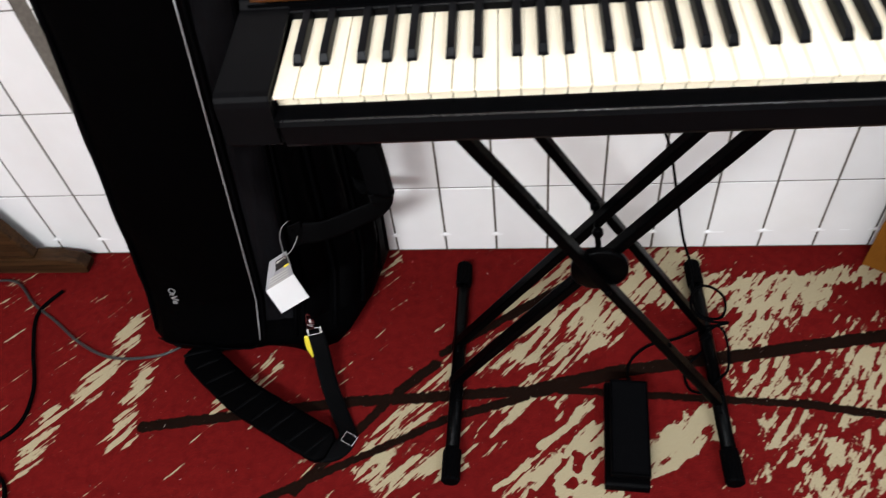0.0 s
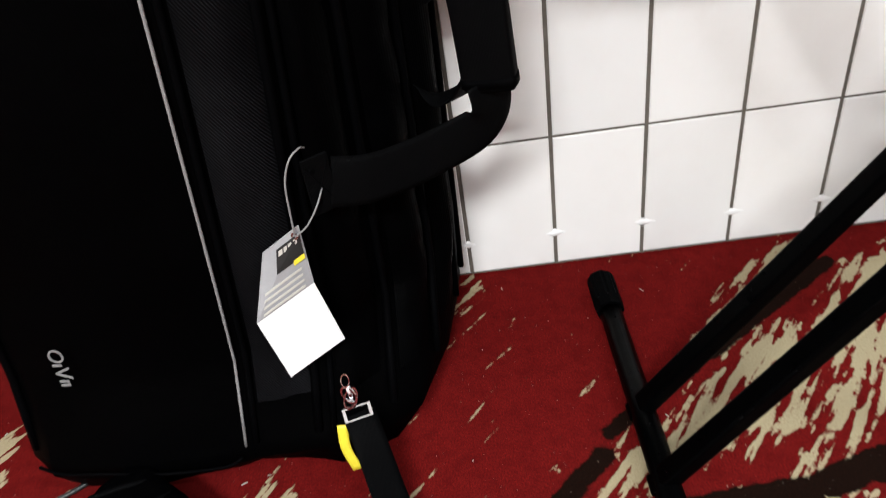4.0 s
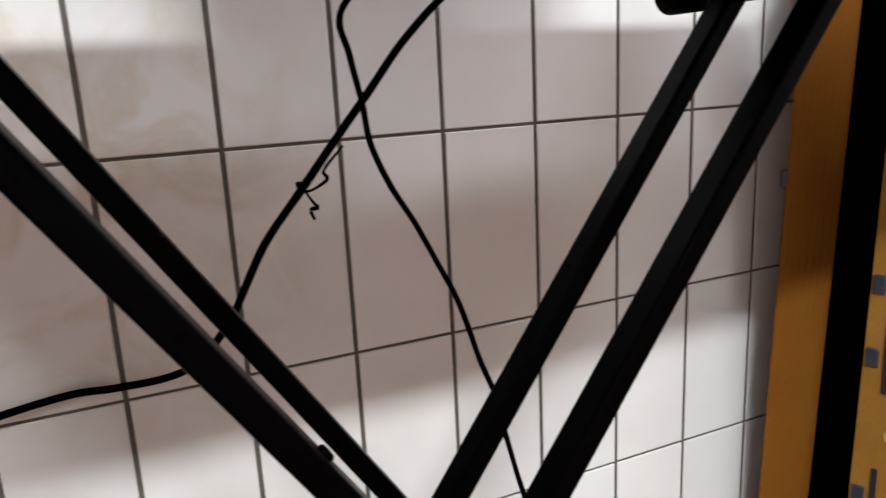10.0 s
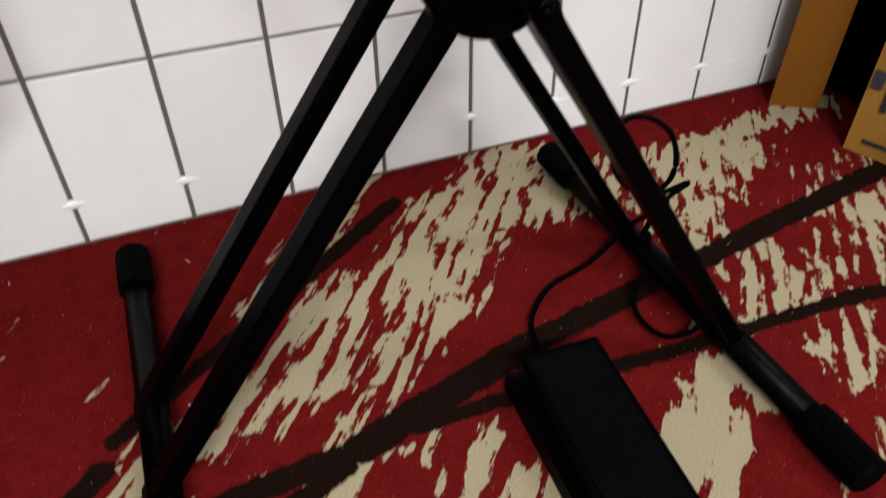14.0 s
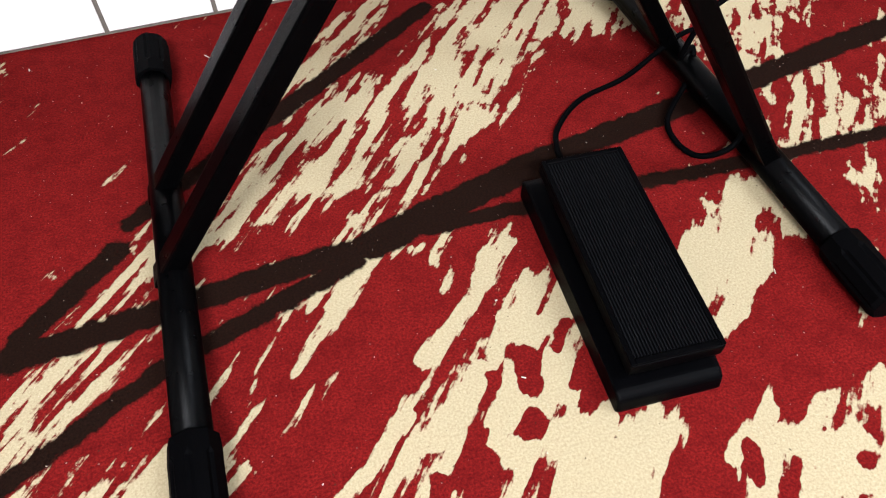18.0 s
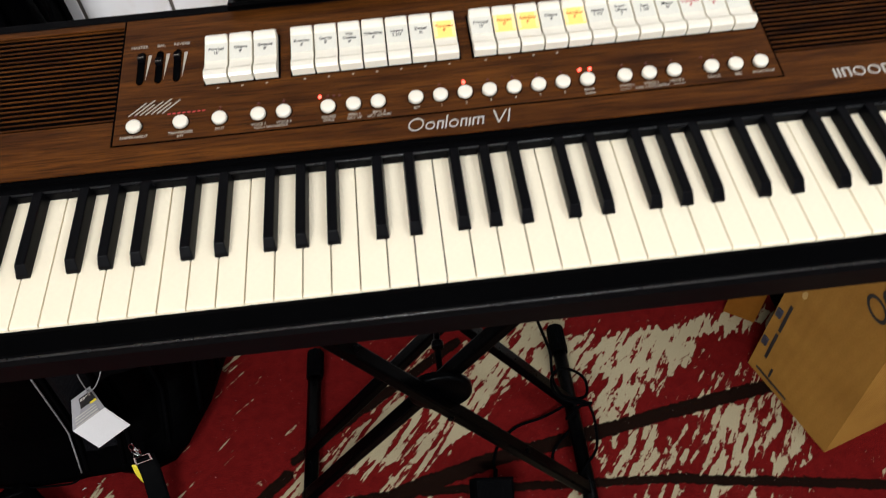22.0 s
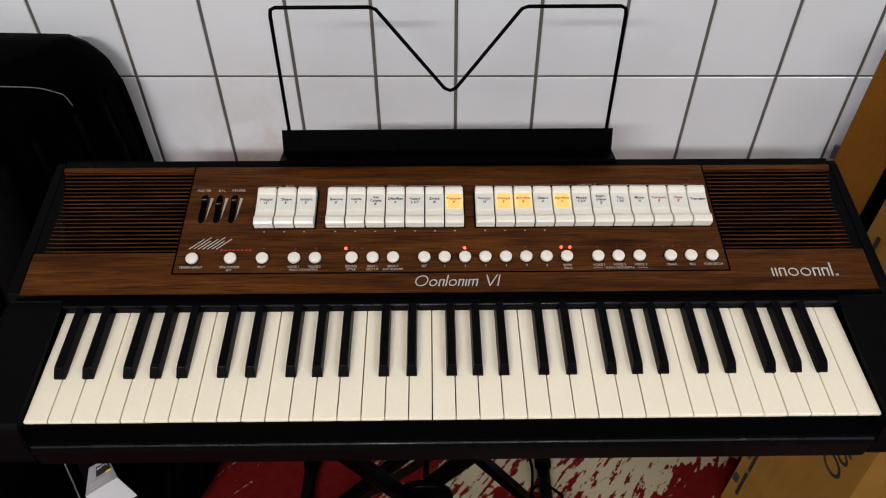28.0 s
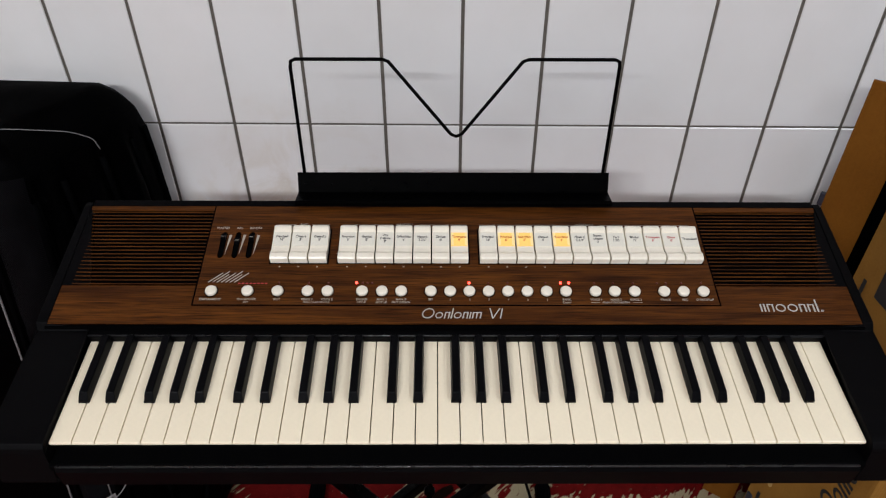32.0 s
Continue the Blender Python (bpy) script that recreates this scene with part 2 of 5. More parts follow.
    gaps = [((0.17, -0.23), (0.01, -0.31), 0.023), ((0.01, -0.33), (-0.10, -0.38), 0.011), ((-0.10, -0.48), (-0.30, -0.65), 0.023), ((0.21, -0.52), (-0.01, -0.70), 0.019), ((0.12, -0.63), (0.24, -0.60), 0.012), ((-0.20, -0.45), (-0.26, -0.54), 0.007), ((0.27, -0.62), (0.35, -0.57), 0.018), ((0.38, -0.66), (0.28, -0.85), 0.016), ((0.23, -0.31), (0.24, -0.40), 0.025), ((-0.37, -0.32), (-0.46, -0.42), 0.033)]
    drift = m.vec("ADD", level_ground, m.vec("SCALE", (0.008, 0.006, 0), scale=want))
    for (ax, ay), (bx, by), w in gaps:
        ex, ey = bx - ax, by - ay
        rel = m.vec("SUBTRACT", drift, (ax, ay, 0))
        along = m.math("MULTIPLY", m.vec("DOT_PRODUCT", rel, (ex, ey, 0)), 1 / (ex * ex + ey * ey), clamp=True)
        away = m.vec("LENGTH", m.vec("SUBTRACT", rel, m.vec("SCALE", (ex, ey, 0), scale=along)))
        fade = m.node("ShaderNodeMapRange", Value=away)
        for key, value in (("From Min", w * 0.7), ("From Max", w * 1.1 + 0.020), ("To Min", 0.30), ("To Max", 0.75)):
            fade.inputs[key].default_value = value
        want = m.math("MINIMUM", want, fade.outputs[0])
    # broad fields that the brush left wholly red or covered in sand
    red_fields = [((-0.112, -0.441), (-0.188, -0.527), 0.0300), ((-0.188, -0.530), (-0.239, -0.604), 0.0350), ((0.073, -0.285), (-0.044, -0.353), 0.0290), ((0.192, -0.534), (0.095, -0.599), 0.0160), ((0.077, -0.613), (0.013, -0.672), 0.0140), ((0.287, -0.471), (0.143, -0.593), 0.0150), ((0.214, -0.202), (0.136, -0.268), 0.0220), ((-0.252, -0.475), (-0.272, -0.529), 0.0080), ((-0.045, -0.463), (0.004, -0.427), 0.0050), ((-0.368, -0.047), (-0.393, -0.296), 0.0750), ((0.167, -0.239), (0.019, -0.325), 0.0280)]
    sand_fields = [((0.198, -0.456), (0.135, -0.497), 0.0270), ((0.131, -0.495), (0.108, -0.525), 0.0180), ((-0.041, -0.439), (-0.054, -0.460), 0.0110), ((-0.070, -0.479), (-0.125, -0.522), 0.0055), ((-0.045, -0.504), (-0.009, -0.522), 0.0100), ((-0.082, -0.541), (-0.134, -0.582), 0.0090), ((-0.027, -0.564), (-0.083, -0.580), 0.0170), ((-0.017, -0.611), (-0.084, -0.607), 0.0190), ((0.021, -0.623), (-0.047, -0.649), 0.0220), ((-0.145, -0.560), (-0.206, -0.610), 0.0040), ((0.102, -0.640), (0.057, -0.661), 0.0060), ((0.150, -0.678), (0.105, -0.664), 0.0120), ((0.103, -0.693), (0.134, -0.699), 0.0120)]
    islands = [((-0.046, -0.537), (-0.049, -0.562), 0.0085), ((-0.056, -0.589), (-0.063, -0.598), 0.0055), ((-0.076, -0.548), (-0.077, -0.553), 0.0030), ((-0.007, -0.560), (-0.020, -0.574), 0.0030), ((-0.099, -0.602), (-0.123, -0.629), 0.0040), ((-0.139, -0.611), (-0.144, -0.626), 0.0045), ((-0.005, -0.523), (-0.020, -0.540), 0.0025), ((0.163, -0.621), (0.164, -0.626), 0.0050), ((0.077, -0.659), (0.069, -0.678), 0.0050)]
    calm = m.vec("MULTIPLY", m.vec("ADD", p, m.vec("SCALE", m.vec("SUBTRACT", sway, (0.5, 0.5, 0.5)), scale=0.018)), (1, 1, 0))
    for fields, rule, inside, outside in ((red_fields, "MINIMUM", 0.20, 0.80), (sand_fields, "MAXIMUM", 0.72, 0.14), (islands, "MINIMUM", 0.18, 0.80)):
        drift = m.vec("ADD", calm, m.vec("SCALE", (0.004, 0.003, 0), scale=want))
        for k, ((ax, ay), (bx, by), w) in enumerate(fields):
            if k == 8:
                drift = m.vec("ADD", calm, m.vec("SCALE", (0.004, 0.003, 0), scale=want))
            ex, ey = bx - ax, by - ay
            rel = m.vec("SUBTRACT", drift, (ax, ay, 0))
            along = m.math("MULTIPLY", m.vec("DOT_PRODUCT", rel, (ex, ey, 0)), 1 / (ex * ex + ey * ey), clamp=True)
            away = m.vec("LENGTH", m.vec("SUBTRACT", rel, m.vec("SCALE", (ex, ey, 0), scale=along)))
            fade = m.node("ShaderNodeMapRange", Value=away)
            for key, value in (("From Min", w * 0.45), ("From Max", w * 1.45 + 0.006), ("To Min", inside), ("To Max", outside)):
                fade.inputs[key].default_value = value
            want = m.math(rule, want, fade.outputs[0])
    level = m.math("ADD", m.math("MULTIPLY", m.math("SUBTRACT", s, 0.5), 1.48), m.math("SUBTRACT", want, 0.5))
    beige = m.ramp(m.math("ADD", level, 0.5), [(0.480, g(0)), (0.522, g(1))])
    wear = m.ramp(m.noise(p, 520.0, 2, 0.7), [(0.30, g(0)), (0.70, g(1))])
    wide = m.noise(p, 9.0, 4)
    red = m.mix(wear, (0.0560, 0.0021, 0.0026), (0.170, 0.0105, 0.0092))
    red = m.mix(m.math("MULTIPLY", wide, 0.35), red, (0.0455, 0.0014, 0.0022))
    trodden = m.ramp(m.noise(p, 48.0, 6, 0.75), [(0.44, g(0)), (0.66, g(1))])
    red = m.mix(m.math("MULTIPLY", trodden, 0.42), red, (0.0380, 0.0012, 0.0018))
    sand = m.mix(wear, (0.2590, 0.2135, 0.1295), (0.3850, 0.3290, 0.2100))
    sand = m.mix(m.math("MULTIPLY", wide, 0.35), sand, (0.2520, 0.2030, 0.1190))
    col = m.mix(beige, red, sand)
    # dark brown branches of the print
    lines = [((-0.96, -0.495), (-0.52, -0.427), 0.013), ((-0.52, -0.427), (-0.13, -0.394), 0.013), ((-0.13, -0.394), (0.05, -0.345), 0.017), ((0.05, -0.345), (0.64, -0.245), 0.015),
             ((-0.66, -0.645), (-0.31, -0.463), 0.009), ((-0.31, -0.463), (-0.15, -0.408), 0.010), ((-0.12, -0.39), (0.13, -0.404), 0.009), ((0.13, -0.404), (0.40, -0.418), 0.009),
             ((0.40, -0.418), (1.2, -0.53), 0.010), ((-0.60, -0.626), (-0.42, -0.402), 0.010), ((-0.42, -0.402), (-0.345, -0.332), 0.012), ((-0.332, -0.303), (-0.19, -0.203), 0.010), ((-0.19, -0.203), (0.01, -0.066), 0.012)]
    rag = m.math("MULTIPLY", m.math("SUBTRACT", m.noise(p, 70.0, 4, 0.65), 0.5), 0.014)
    flat = m.vec("ADD", m.vec("MULTIPLY", p, (1, 1, 0)), m.vec("SCALE", (0.002, 0.002, 0), scale=beige))
    dark = None
    for (ax, ay), (bx, by), w in lines:
        ex, ey = bx - ax, by - ay
        n2 = ex * ex + ey * ey
        rel = m.vec("SUBTRACT", flat, (ax, ay, 0))
        along = m.math("MULTIPLY", m.vec("DOT_PRODUCT", rel, (ex, ey, 0)), 1 / n2, clamp=True)
        foot = m.vec("SCALE", (ex, ey, 0), scale=along)
        d = m.math("SUBTRACT", m.vec("LENGTH", m.vec("SUBTRACT", rel, foot)), w)
        dark = d if dark is None else m.math("MINIMUM", dark, d)
    edge = m.ramp(m.math("ADD", m.math("MULTIPLY", m.math("ADD", dark, rag), 100.0), 0.5, clamp=True), [(0.35, g(1)), (0.65, g(0))])
    col = m.mix(edge, col, m.mix(wear, (0.0031, 0.0014, 0.0010), (0.0119, 0.0052, 0.0035)))
    # loose fluff and specks in the pile
    lint = m.ramp(m.noise(p, 310.0, 1), [(0.765, g(0)), (0.78, g(1))])
    col = m.mix(m.math("MULTIPLY", lint, 0.40), col, (0.55, 0.48, 0.40))
    soot = m.ramp(m.noise(m.vec("ADD", p, (3.1, 1.7, 0.4)), 260.0, 1), [(0.765, g(0)), (0.78, g(1))])
    col = m.mix(m.math("MULTIPLY", soot, 0.7), col, (0.03, 0.018, 0.012))
    m.bump(m.noise(p, 1600.0, 2, 0.7), 0.16, 0.0006)
    return m.done(col, 0.95, 0.0, 0.02)


def wood_material(name, dark, light, along=0, grain=1.0, rough=0.4):
    """Wood grain that runs along the x axis (0) or z axis (2) of the object."""
    m = Nodes(name)
    scale = [85.0 * grain] * 3
    scale[along] = 6.0 * grain
    c = m.own(tuple(scale))
    warp = m.noise(m.own(tuple(v * 0.25 for v in scale)), 1.0, 3)
    wav = m.node("ShaderNodeTexNoise", Vector=c, Scale=1.0, Detail=5.0, Roughness=0.65, Distortion=0.8).outputs["Fac"]
    fine = [v * 8 for v in scale]
    fine[along] = scale[along] * 2
    pores = m.noise(m.own(tuple(fine)), 1.0, 2)
    f = m.math("ADD", m.math("MULTIPLY", wav, 0.6), m.math("MULTIPLY", warp, 0.4))
    col = m.ramp(f, [(0.36, dark), (0.52, tuple((a + b) / 2 for a, b in zip(dark, light))), (0.66, light)])
    col = m.mix(m.ramp(pores, [(0.48, (0, 0, 0)), (0.66, (0.85, 0.85, 0.85))]), col, tuple(v * 0.35 for v in dark))
    m.bump(pores, 0.12, 0.0005)
    return m.done(col, rough, 0.0, 0.10)


def cloth_material(name, colour, weave=900.0):
    """Woven nylon: fine diagonal ribs, dull sheen."""
    m = Nodes(name)
    c = m.own()
    w = m.node("ShaderNodeTexWave", Vector=c, Scale=weave / 6.0, Distortion=0.6).outputs["Fac"]
    n = m.noise(c, 9.0, 4)
    col = m.mix(m.math("ADD", m.math("MULTIPLY", w, 0.35), m.math("MULTIPLY", n, 0.4)), tuple(v * 0.55 for v in colour), tuple(v * 1.5 for v in colour))
    m.bump(m.math("ADD", m.math("MULTIPLY", w, 0.06), m.math("MULTIPLY", n, 3.0)), 0.45, 0.005)
    return m.done(col, m.math("ADD", m.math("MULTIPLY", n, 0.2), 0.42), 0.0, 0.012)


def twill_material():
    """Coarse black mesh cloth with pale diagonal threads."""
    m = Nodes("black_twill")
    c = m.own()
    rib = m.vec("DOT_PRODUCT", c, (330.0, 120.0, 205.0))
    across = m.vec("DOT_PRODUCT", c, (500.0, 0.0, -360.0))
    thread = m.math("MULTIPLY", m.math("ADD", m.math("SINE", m.math("MULTIPLY", rib, 6.2832)), 1.0), 0.5)
    beads = m.math("ADD", m.math("MULTIPLY", m.math("SINE", m.math("MULTIPLY", across, 6.2832)), 0.15), 0.85)
    worn = m.ramp(m.noise(c, 7.0, 3), [(0.38, (0.15, 0.15, 0.15)), (0.68, (1, 1, 1))])
    t = m.math("MULTIPLY", m.math("MULTIPLY", m.math("POWER", thread, 2.0), beads), worn)
    col = m.mix(t, (0.0006, 0.0006, 0.0008), (0.013, 0.013, 0.015))
    m.bump(thread, 0.4, 0.0008)
    return m.done(col, 0.5, 0.0, 0.03)


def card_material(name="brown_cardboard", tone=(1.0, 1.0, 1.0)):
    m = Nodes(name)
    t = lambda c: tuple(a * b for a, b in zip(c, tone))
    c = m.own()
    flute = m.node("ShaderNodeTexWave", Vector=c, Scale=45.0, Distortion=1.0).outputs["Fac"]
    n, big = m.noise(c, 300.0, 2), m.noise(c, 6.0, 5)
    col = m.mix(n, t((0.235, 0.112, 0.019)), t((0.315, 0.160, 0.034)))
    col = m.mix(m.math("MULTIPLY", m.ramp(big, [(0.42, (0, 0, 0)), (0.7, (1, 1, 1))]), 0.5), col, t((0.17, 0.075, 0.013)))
    m.bump(m.math("ADD", m.math("MULTIPLY", flute, 0.15), m.math("MULTIPLY", big, 1.6)), 0.5, 0.004)
    return m.done(col, 0.7, 0.0, 0.08)


M_TILE, M_CARPET, M_CARD = tile_material(), carpet_material(), card_material()
# same cardboard toned darker: the flap's shade is put into its colour
M_FLAP = card_material("shaded_cardboard", (0.66, 0.50, 0.30))
M_GROUT = plain("grey_grout", (0.105, 0.092, 0.076), 0.9, vary=0.3, scale=20, bump=0.4)
M_PLASTER = plain("white_paint", (0.78, 0.77, 0.74), 0.7, vary=0.04, scale=4)
M_CAULK = plain("white_caulk", (0.82, 0.82, 0.82), 0.45, vary=0.06, scale=20, bump=0.3)
M_SHELL = plain("black_shell", (0.0024, 0.0023, 0.0026), 0.44, vary=0.2, scale=250, bump=0.10, spec=0.03)
M_RUBBER = plain("black_rubber", (0.0008, 0.0008, 0.0010), 0.62, vary=0.2, scale=120, bump=0.2, spec=0.014)
M_METAL = plain("black_powder_coat", (0.0005, 0.0005, 0.0006), 0.30, vary=0.25, scale=300, bump=0.10, spec=0.026)
M_KEYW = plain("ivory_key", (0.90, 0.80, 0.60), 0.26, vary=0.03, scale=40)
M_KEYB = plain("black_key", (0.0018, 0.0018, 0.0024), 0.36, vary=0.2, scale=120, bump=0.05, spec=0.05)
M_RAIL = plain("satin_black_plastic", (0.0019, 0.0019, 0.0022), 0.34, vary=0.2, scale=200, spec=0.04)
# lighter and glossier than the rail: the edge highlight is put into this colour
M_EDGE = plain("edge_highlight", (0.016, 0.016, 0.017), 0.28, vary=0.3, scale=90, spec=0.5)
M_PEDAL = plain("black_pedal_plastic", (0.0006, 0.0006, 0.0008), 0.42, vary=0.2, scale=300, bump=0.1, spec=0.02)
# ribs lighter than the tread, with their highlights put into the colour
M_RIB = plain("lightened_rubber_rib", (0.0034, 0.0034, 0.0040), 0.5, vary=0.25, scale=200, spec=0.035)
M_CLIP = plain("dark_blue_plastic", (0.022, 0.026, 0.040), 0.45, vary=0.15)
# near-black for gaps and dark parts, and for the carton's painted inner shade
M_DARK = plain("dark_gap", (0.0012, 0.0012, 0.0014), 0.85, vary=0.2, spec=0.01)
M_WOOD = wood_material("walnut_veneer", (0.030, 0.0078, 0.0012), (0.135, 0.0430, 0.0062), 0, 1.5, 0.50)
M_OAK = wood_material("stained_oak", (0.020, 0.009, 0.004), (0.062, 0.029, 0.011), 0, 0.5, 0.45)
M_TAB = plain("white_tab", (0.83, 0.77, 0.64), 0.3, vary=0.03, scale=60)
M_LABEL = plain("grey_label", (0.75, 0.72, 0.62), 0.5, vary=0.05, scale=60)
M_LEAF = plain("grey_printed_card", (0.30, 0.30, 0.31), 0.42, vary=0.06, scale=60)
M_LIT = glow("amber_lit_label", (1.0, 0.64, 0.17), 0.98)
M_LITEDGE = glow("pale_lit_edge", (1.0, 0.78, 0.36), 0.85)
M_LED = glow("red_led", (1.0, 0.05, 0.03), 9.0)
M_INK = plain("black_ink", (0.008, 0.0075, 0.0075), 0.7, vary=0.2)
M_REDINK = plain("red_ink", (0.45, 0.04, 0.04), 0.6, vary=0.1)
M_OFFLED = plain("unlit_red_lens", (0.09, 0.010, 0.008), 0.3, vary=0.1)
M_LITINK = plain("orange_ink", (0.42, 0.10, 0.01), 0.6, vary=0.1)
M_PRINT = plain("pale_print", (0.40, 0.37, 0.31), 0.5, vary=0.08)
M_CLOTH = cloth_material("black_nylon", (0.0004, 0.0004, 0.0005))
M_MESH = twill_material()
M_WEB = cloth_material("black_webbing", (0.0022, 0.0022, 0.0024), 1500)
M_PIPE = plain("silver_piping", (0.20, 0.20, 0.20), 0.4, vary=0.1)
M_CHROME = plain("chrome", (0.7, 0.7, 0.72), 0.2, 1.0, vary=0.06)
M_PAPER = plain("white_card", (0.78, 0.78, 0.77), 0.6, vary=0.03)
M_GREY = plain("grey_plastic", (0.011, 0.012, 0.012), 0.45, vary=0.15)
M_YELLOW = plain("yellow_ribbon", (0.75, 0.62, 0.04), 0.5, vary=0.1)
M_GREEN = plain("green_badge", (0.006, 0.15, 0.115), 0.35, vary=0.06)
M_WHITE = plain("white_print", (0.48, 0.46, 0.42), 0.5, vary=0.04)
M_LAMP = glow("lamp_diffuser", (1.0, 0.98, 0.95), 1.5)
M_GLUE = plain("dried_glue", (0.40, 0.25, 0.085), 0.35, vary=0.2, scale=60)


# ---- building helpers ----
def mesh_of(name, bm, material, smooth=False):
    me = bpy.data.meshes.new(name)
    bmesh.ops.recalc_face_normals(bm, faces=bm.faces)
    bm.to_mesh(me)
    bm.free()
    me.materials.append(material)
    if smooth:
        for f in me.polygons:
            f.use_smooth = True
    return me


def part(name, bm, material, parent, label="", m=None, smooth=False):
    """Link a bmesh, or a finished mesh, as one object under a thing or a part."""
    me = bm if isinstance(bm, bpy.types.Mesh) else mesh_of(name, bm, material, smooth)
    ob = new(name, me)
    ob.parent = parent
    if m is not None:
        ob.matrix_basis = m
    if label:
        ob["label"] = label
    return ob


def thing(name, label, category, m=None, group="", kind=""):
    ob = new(name)
    ob.empty_display_size = 0.05
    if m is not None:
        ob.matrix_basis = m
    return tagged(ob, label, category, group, kind)


def solid(name, bm, material, label, category, m=None, group="", kind="", smooth=False):
    """A thing that is one mesh."""
    ob = new(name, mesh_of(name, bm, material, smooth))
    if m is not None:
        ob.matrix_basis = m
    return tagged(ob, label, category, group, kind)


def box(x0, x1, y0, y1, z0, z1, bevel=0.0, segments=1, bm=None):
    own = bmesh.new()
    v = [own.verts.new((x, y, z)) for z in (z0, z1) for y in (y0, y1) for x in (x0, x1)]
    for f in ((0, 2, 3, 1), (4, 5, 7, 6), (0, 1, 5, 4), (2, 6, 7, 3), (0, 4, 6, 2), (1, 3, 7, 5)):
        own.faces.new([v[i] for i in f])
    if bevel:
        bmesh.ops.bevel(own, geom=own.edges[:], offset=bevel, segments=segments, profile=0.6, affect="EDGES")
    return join(bm, own)


def join(bm, own):
    """Add one bmesh to another."""
    if bm is None:
        return own
    me = bpy.data.meshes.new("tmp")
    own.to_mesh(me)
    own.free()
    bm.from_mesh(me)
    bpy.data.meshes.remove(me)
    return bm


def prism(outline, lo, hi, axis="x", bevel=0.0, segments=2, bm=None):
    """Extrude a closed outline along an axis. axis x: outline in (y, z); y: (x, z); z: (x, y)."""
    put = {"x": lambda a, b, c: (c, a, b), "y": lambda a, b, c: (a, c, b), "z": lambda a, b, c: (a, b, c)}[axis]
    own = bmesh.new()
    rows = [[own.verts.new(put(a, b, c)) for a, b in outline] for c in (lo, hi)]
    n = len(outline)
    own.faces.new(rows[0])
    own.faces.new(rows[1][::-1])
    for i in range(n):
        own.faces.new((rows[0][i], rows[0][(i + 1) % n], rows[1][(i + 1) % n], rows[1][i]))
    if bevel:
        bmesh.ops.bevel(own, geom=own.edges[:], offset=bevel, segments=segments, profile=0.6, affect="EDGES")
    return join(bm, own)


def smooth_line(points, steps=6):
    """Points of a soft curve through the given ones."""
    p = [Vector(q) for q in points]
    out = []
    for i in range(len(p) - 1):
        a, b, c, d = p[max(i - 1, 0)], p[i], p[i + 1], p[min(i + 2, len(p) - 1)]
        for k in range(steps):
            t = k / steps
            out.append(0.5 * ((2 * b) + (c - a) * t + (2 * a - 5 * b + 4 * c - d) * t * t + (3 * b - a - 3 * c + d) * t ** 3))
    return out + [p[-1]]


def tube(points, radius, sides=8, bm=None, flat=1.0, up=(0, 0, 1), square=False):
    """A rod along points; flat squeezes it towards a band whose thin side looks along up."""
    own = bmesh.new()
    p = [Vector(q) for q in points]
    rings = []
    for i, q in enumerate(p):
        way = (p[min(i + 1, len(p) - 1)] - p[max(i - 1, 0)]).normalized()
        side = way.cross(Vector(up))
        side = side.normalized() if side.length > 1e-4 else way.orthogonal().normalized()
        top = side.cross(way).normalized()
        r = radius(i / max(1, len(p) - 1)) if callable(radius) else radius
        ring = []
        for k in range(sides):
            a = 2 * math.pi * (k + 0.5) / sides
            cx, cy = math.cos(a), math.sin(a)
            if square:
                cx, cy = (math.copysign(abs(v) ** 0.35, v) for v in (cx, cy))
            ring.append(own.verts.new(q + side * (cx * r) + top * (cy * r * flat)))
        rings.append(ring)
    for a, b in zip(rings, rings[1:]):
        for k in range(sides):
            own.faces.new((a[k], a[(k + 1) % sides], b[(k + 1) % sides], b[k]))
    own.faces.new(rings[0][::-1])
    own.faces.new(rings[-1])
    return join(bm, own)


def beam(a, b, width, height, bevel=0.003, up=(0, 1, 0)):
    """A square tube from a to b; height is measured along up."""
    a, b = Vector(a), Vector(b)
    length = (b - a).length
    bm = box(-width / 2, width / 2, -height / 2, height / 2, 0, length, bevel, 2)
    z = (b - a).normalized()
    y = (Vector(up) - z * Vector(up).dot(z)).normalized()
    x = y.cross(z)
    m = Matrix((x, y, z)).transposed().to_4x4()
    m.translation = a
    bmesh.ops.transform(bm, matrix=m, verts=bm.verts)
    return bm


def lathe(profile, sides=24, bm=None):
    """Turn (radius, z) pairs round the z axis."""
    own = bmesh.new()
    rings = [[own.verts.new((r * math.cos(2 * math.pi * k / sides), r * math.sin(2 * math.pi * k / sides), z)) for k in range(sides)] for r, z in profile]
    for a, b in zip(rings, rings[1:]):
        for k in range(sides):
            own.faces.new((a[k], a[(k + 1) % sides], b[(k + 1) % sides], b[k]))
    own.faces.new(rings[0][::-1])
    own.faces.new(rings[-1])
    return join(bm, own)


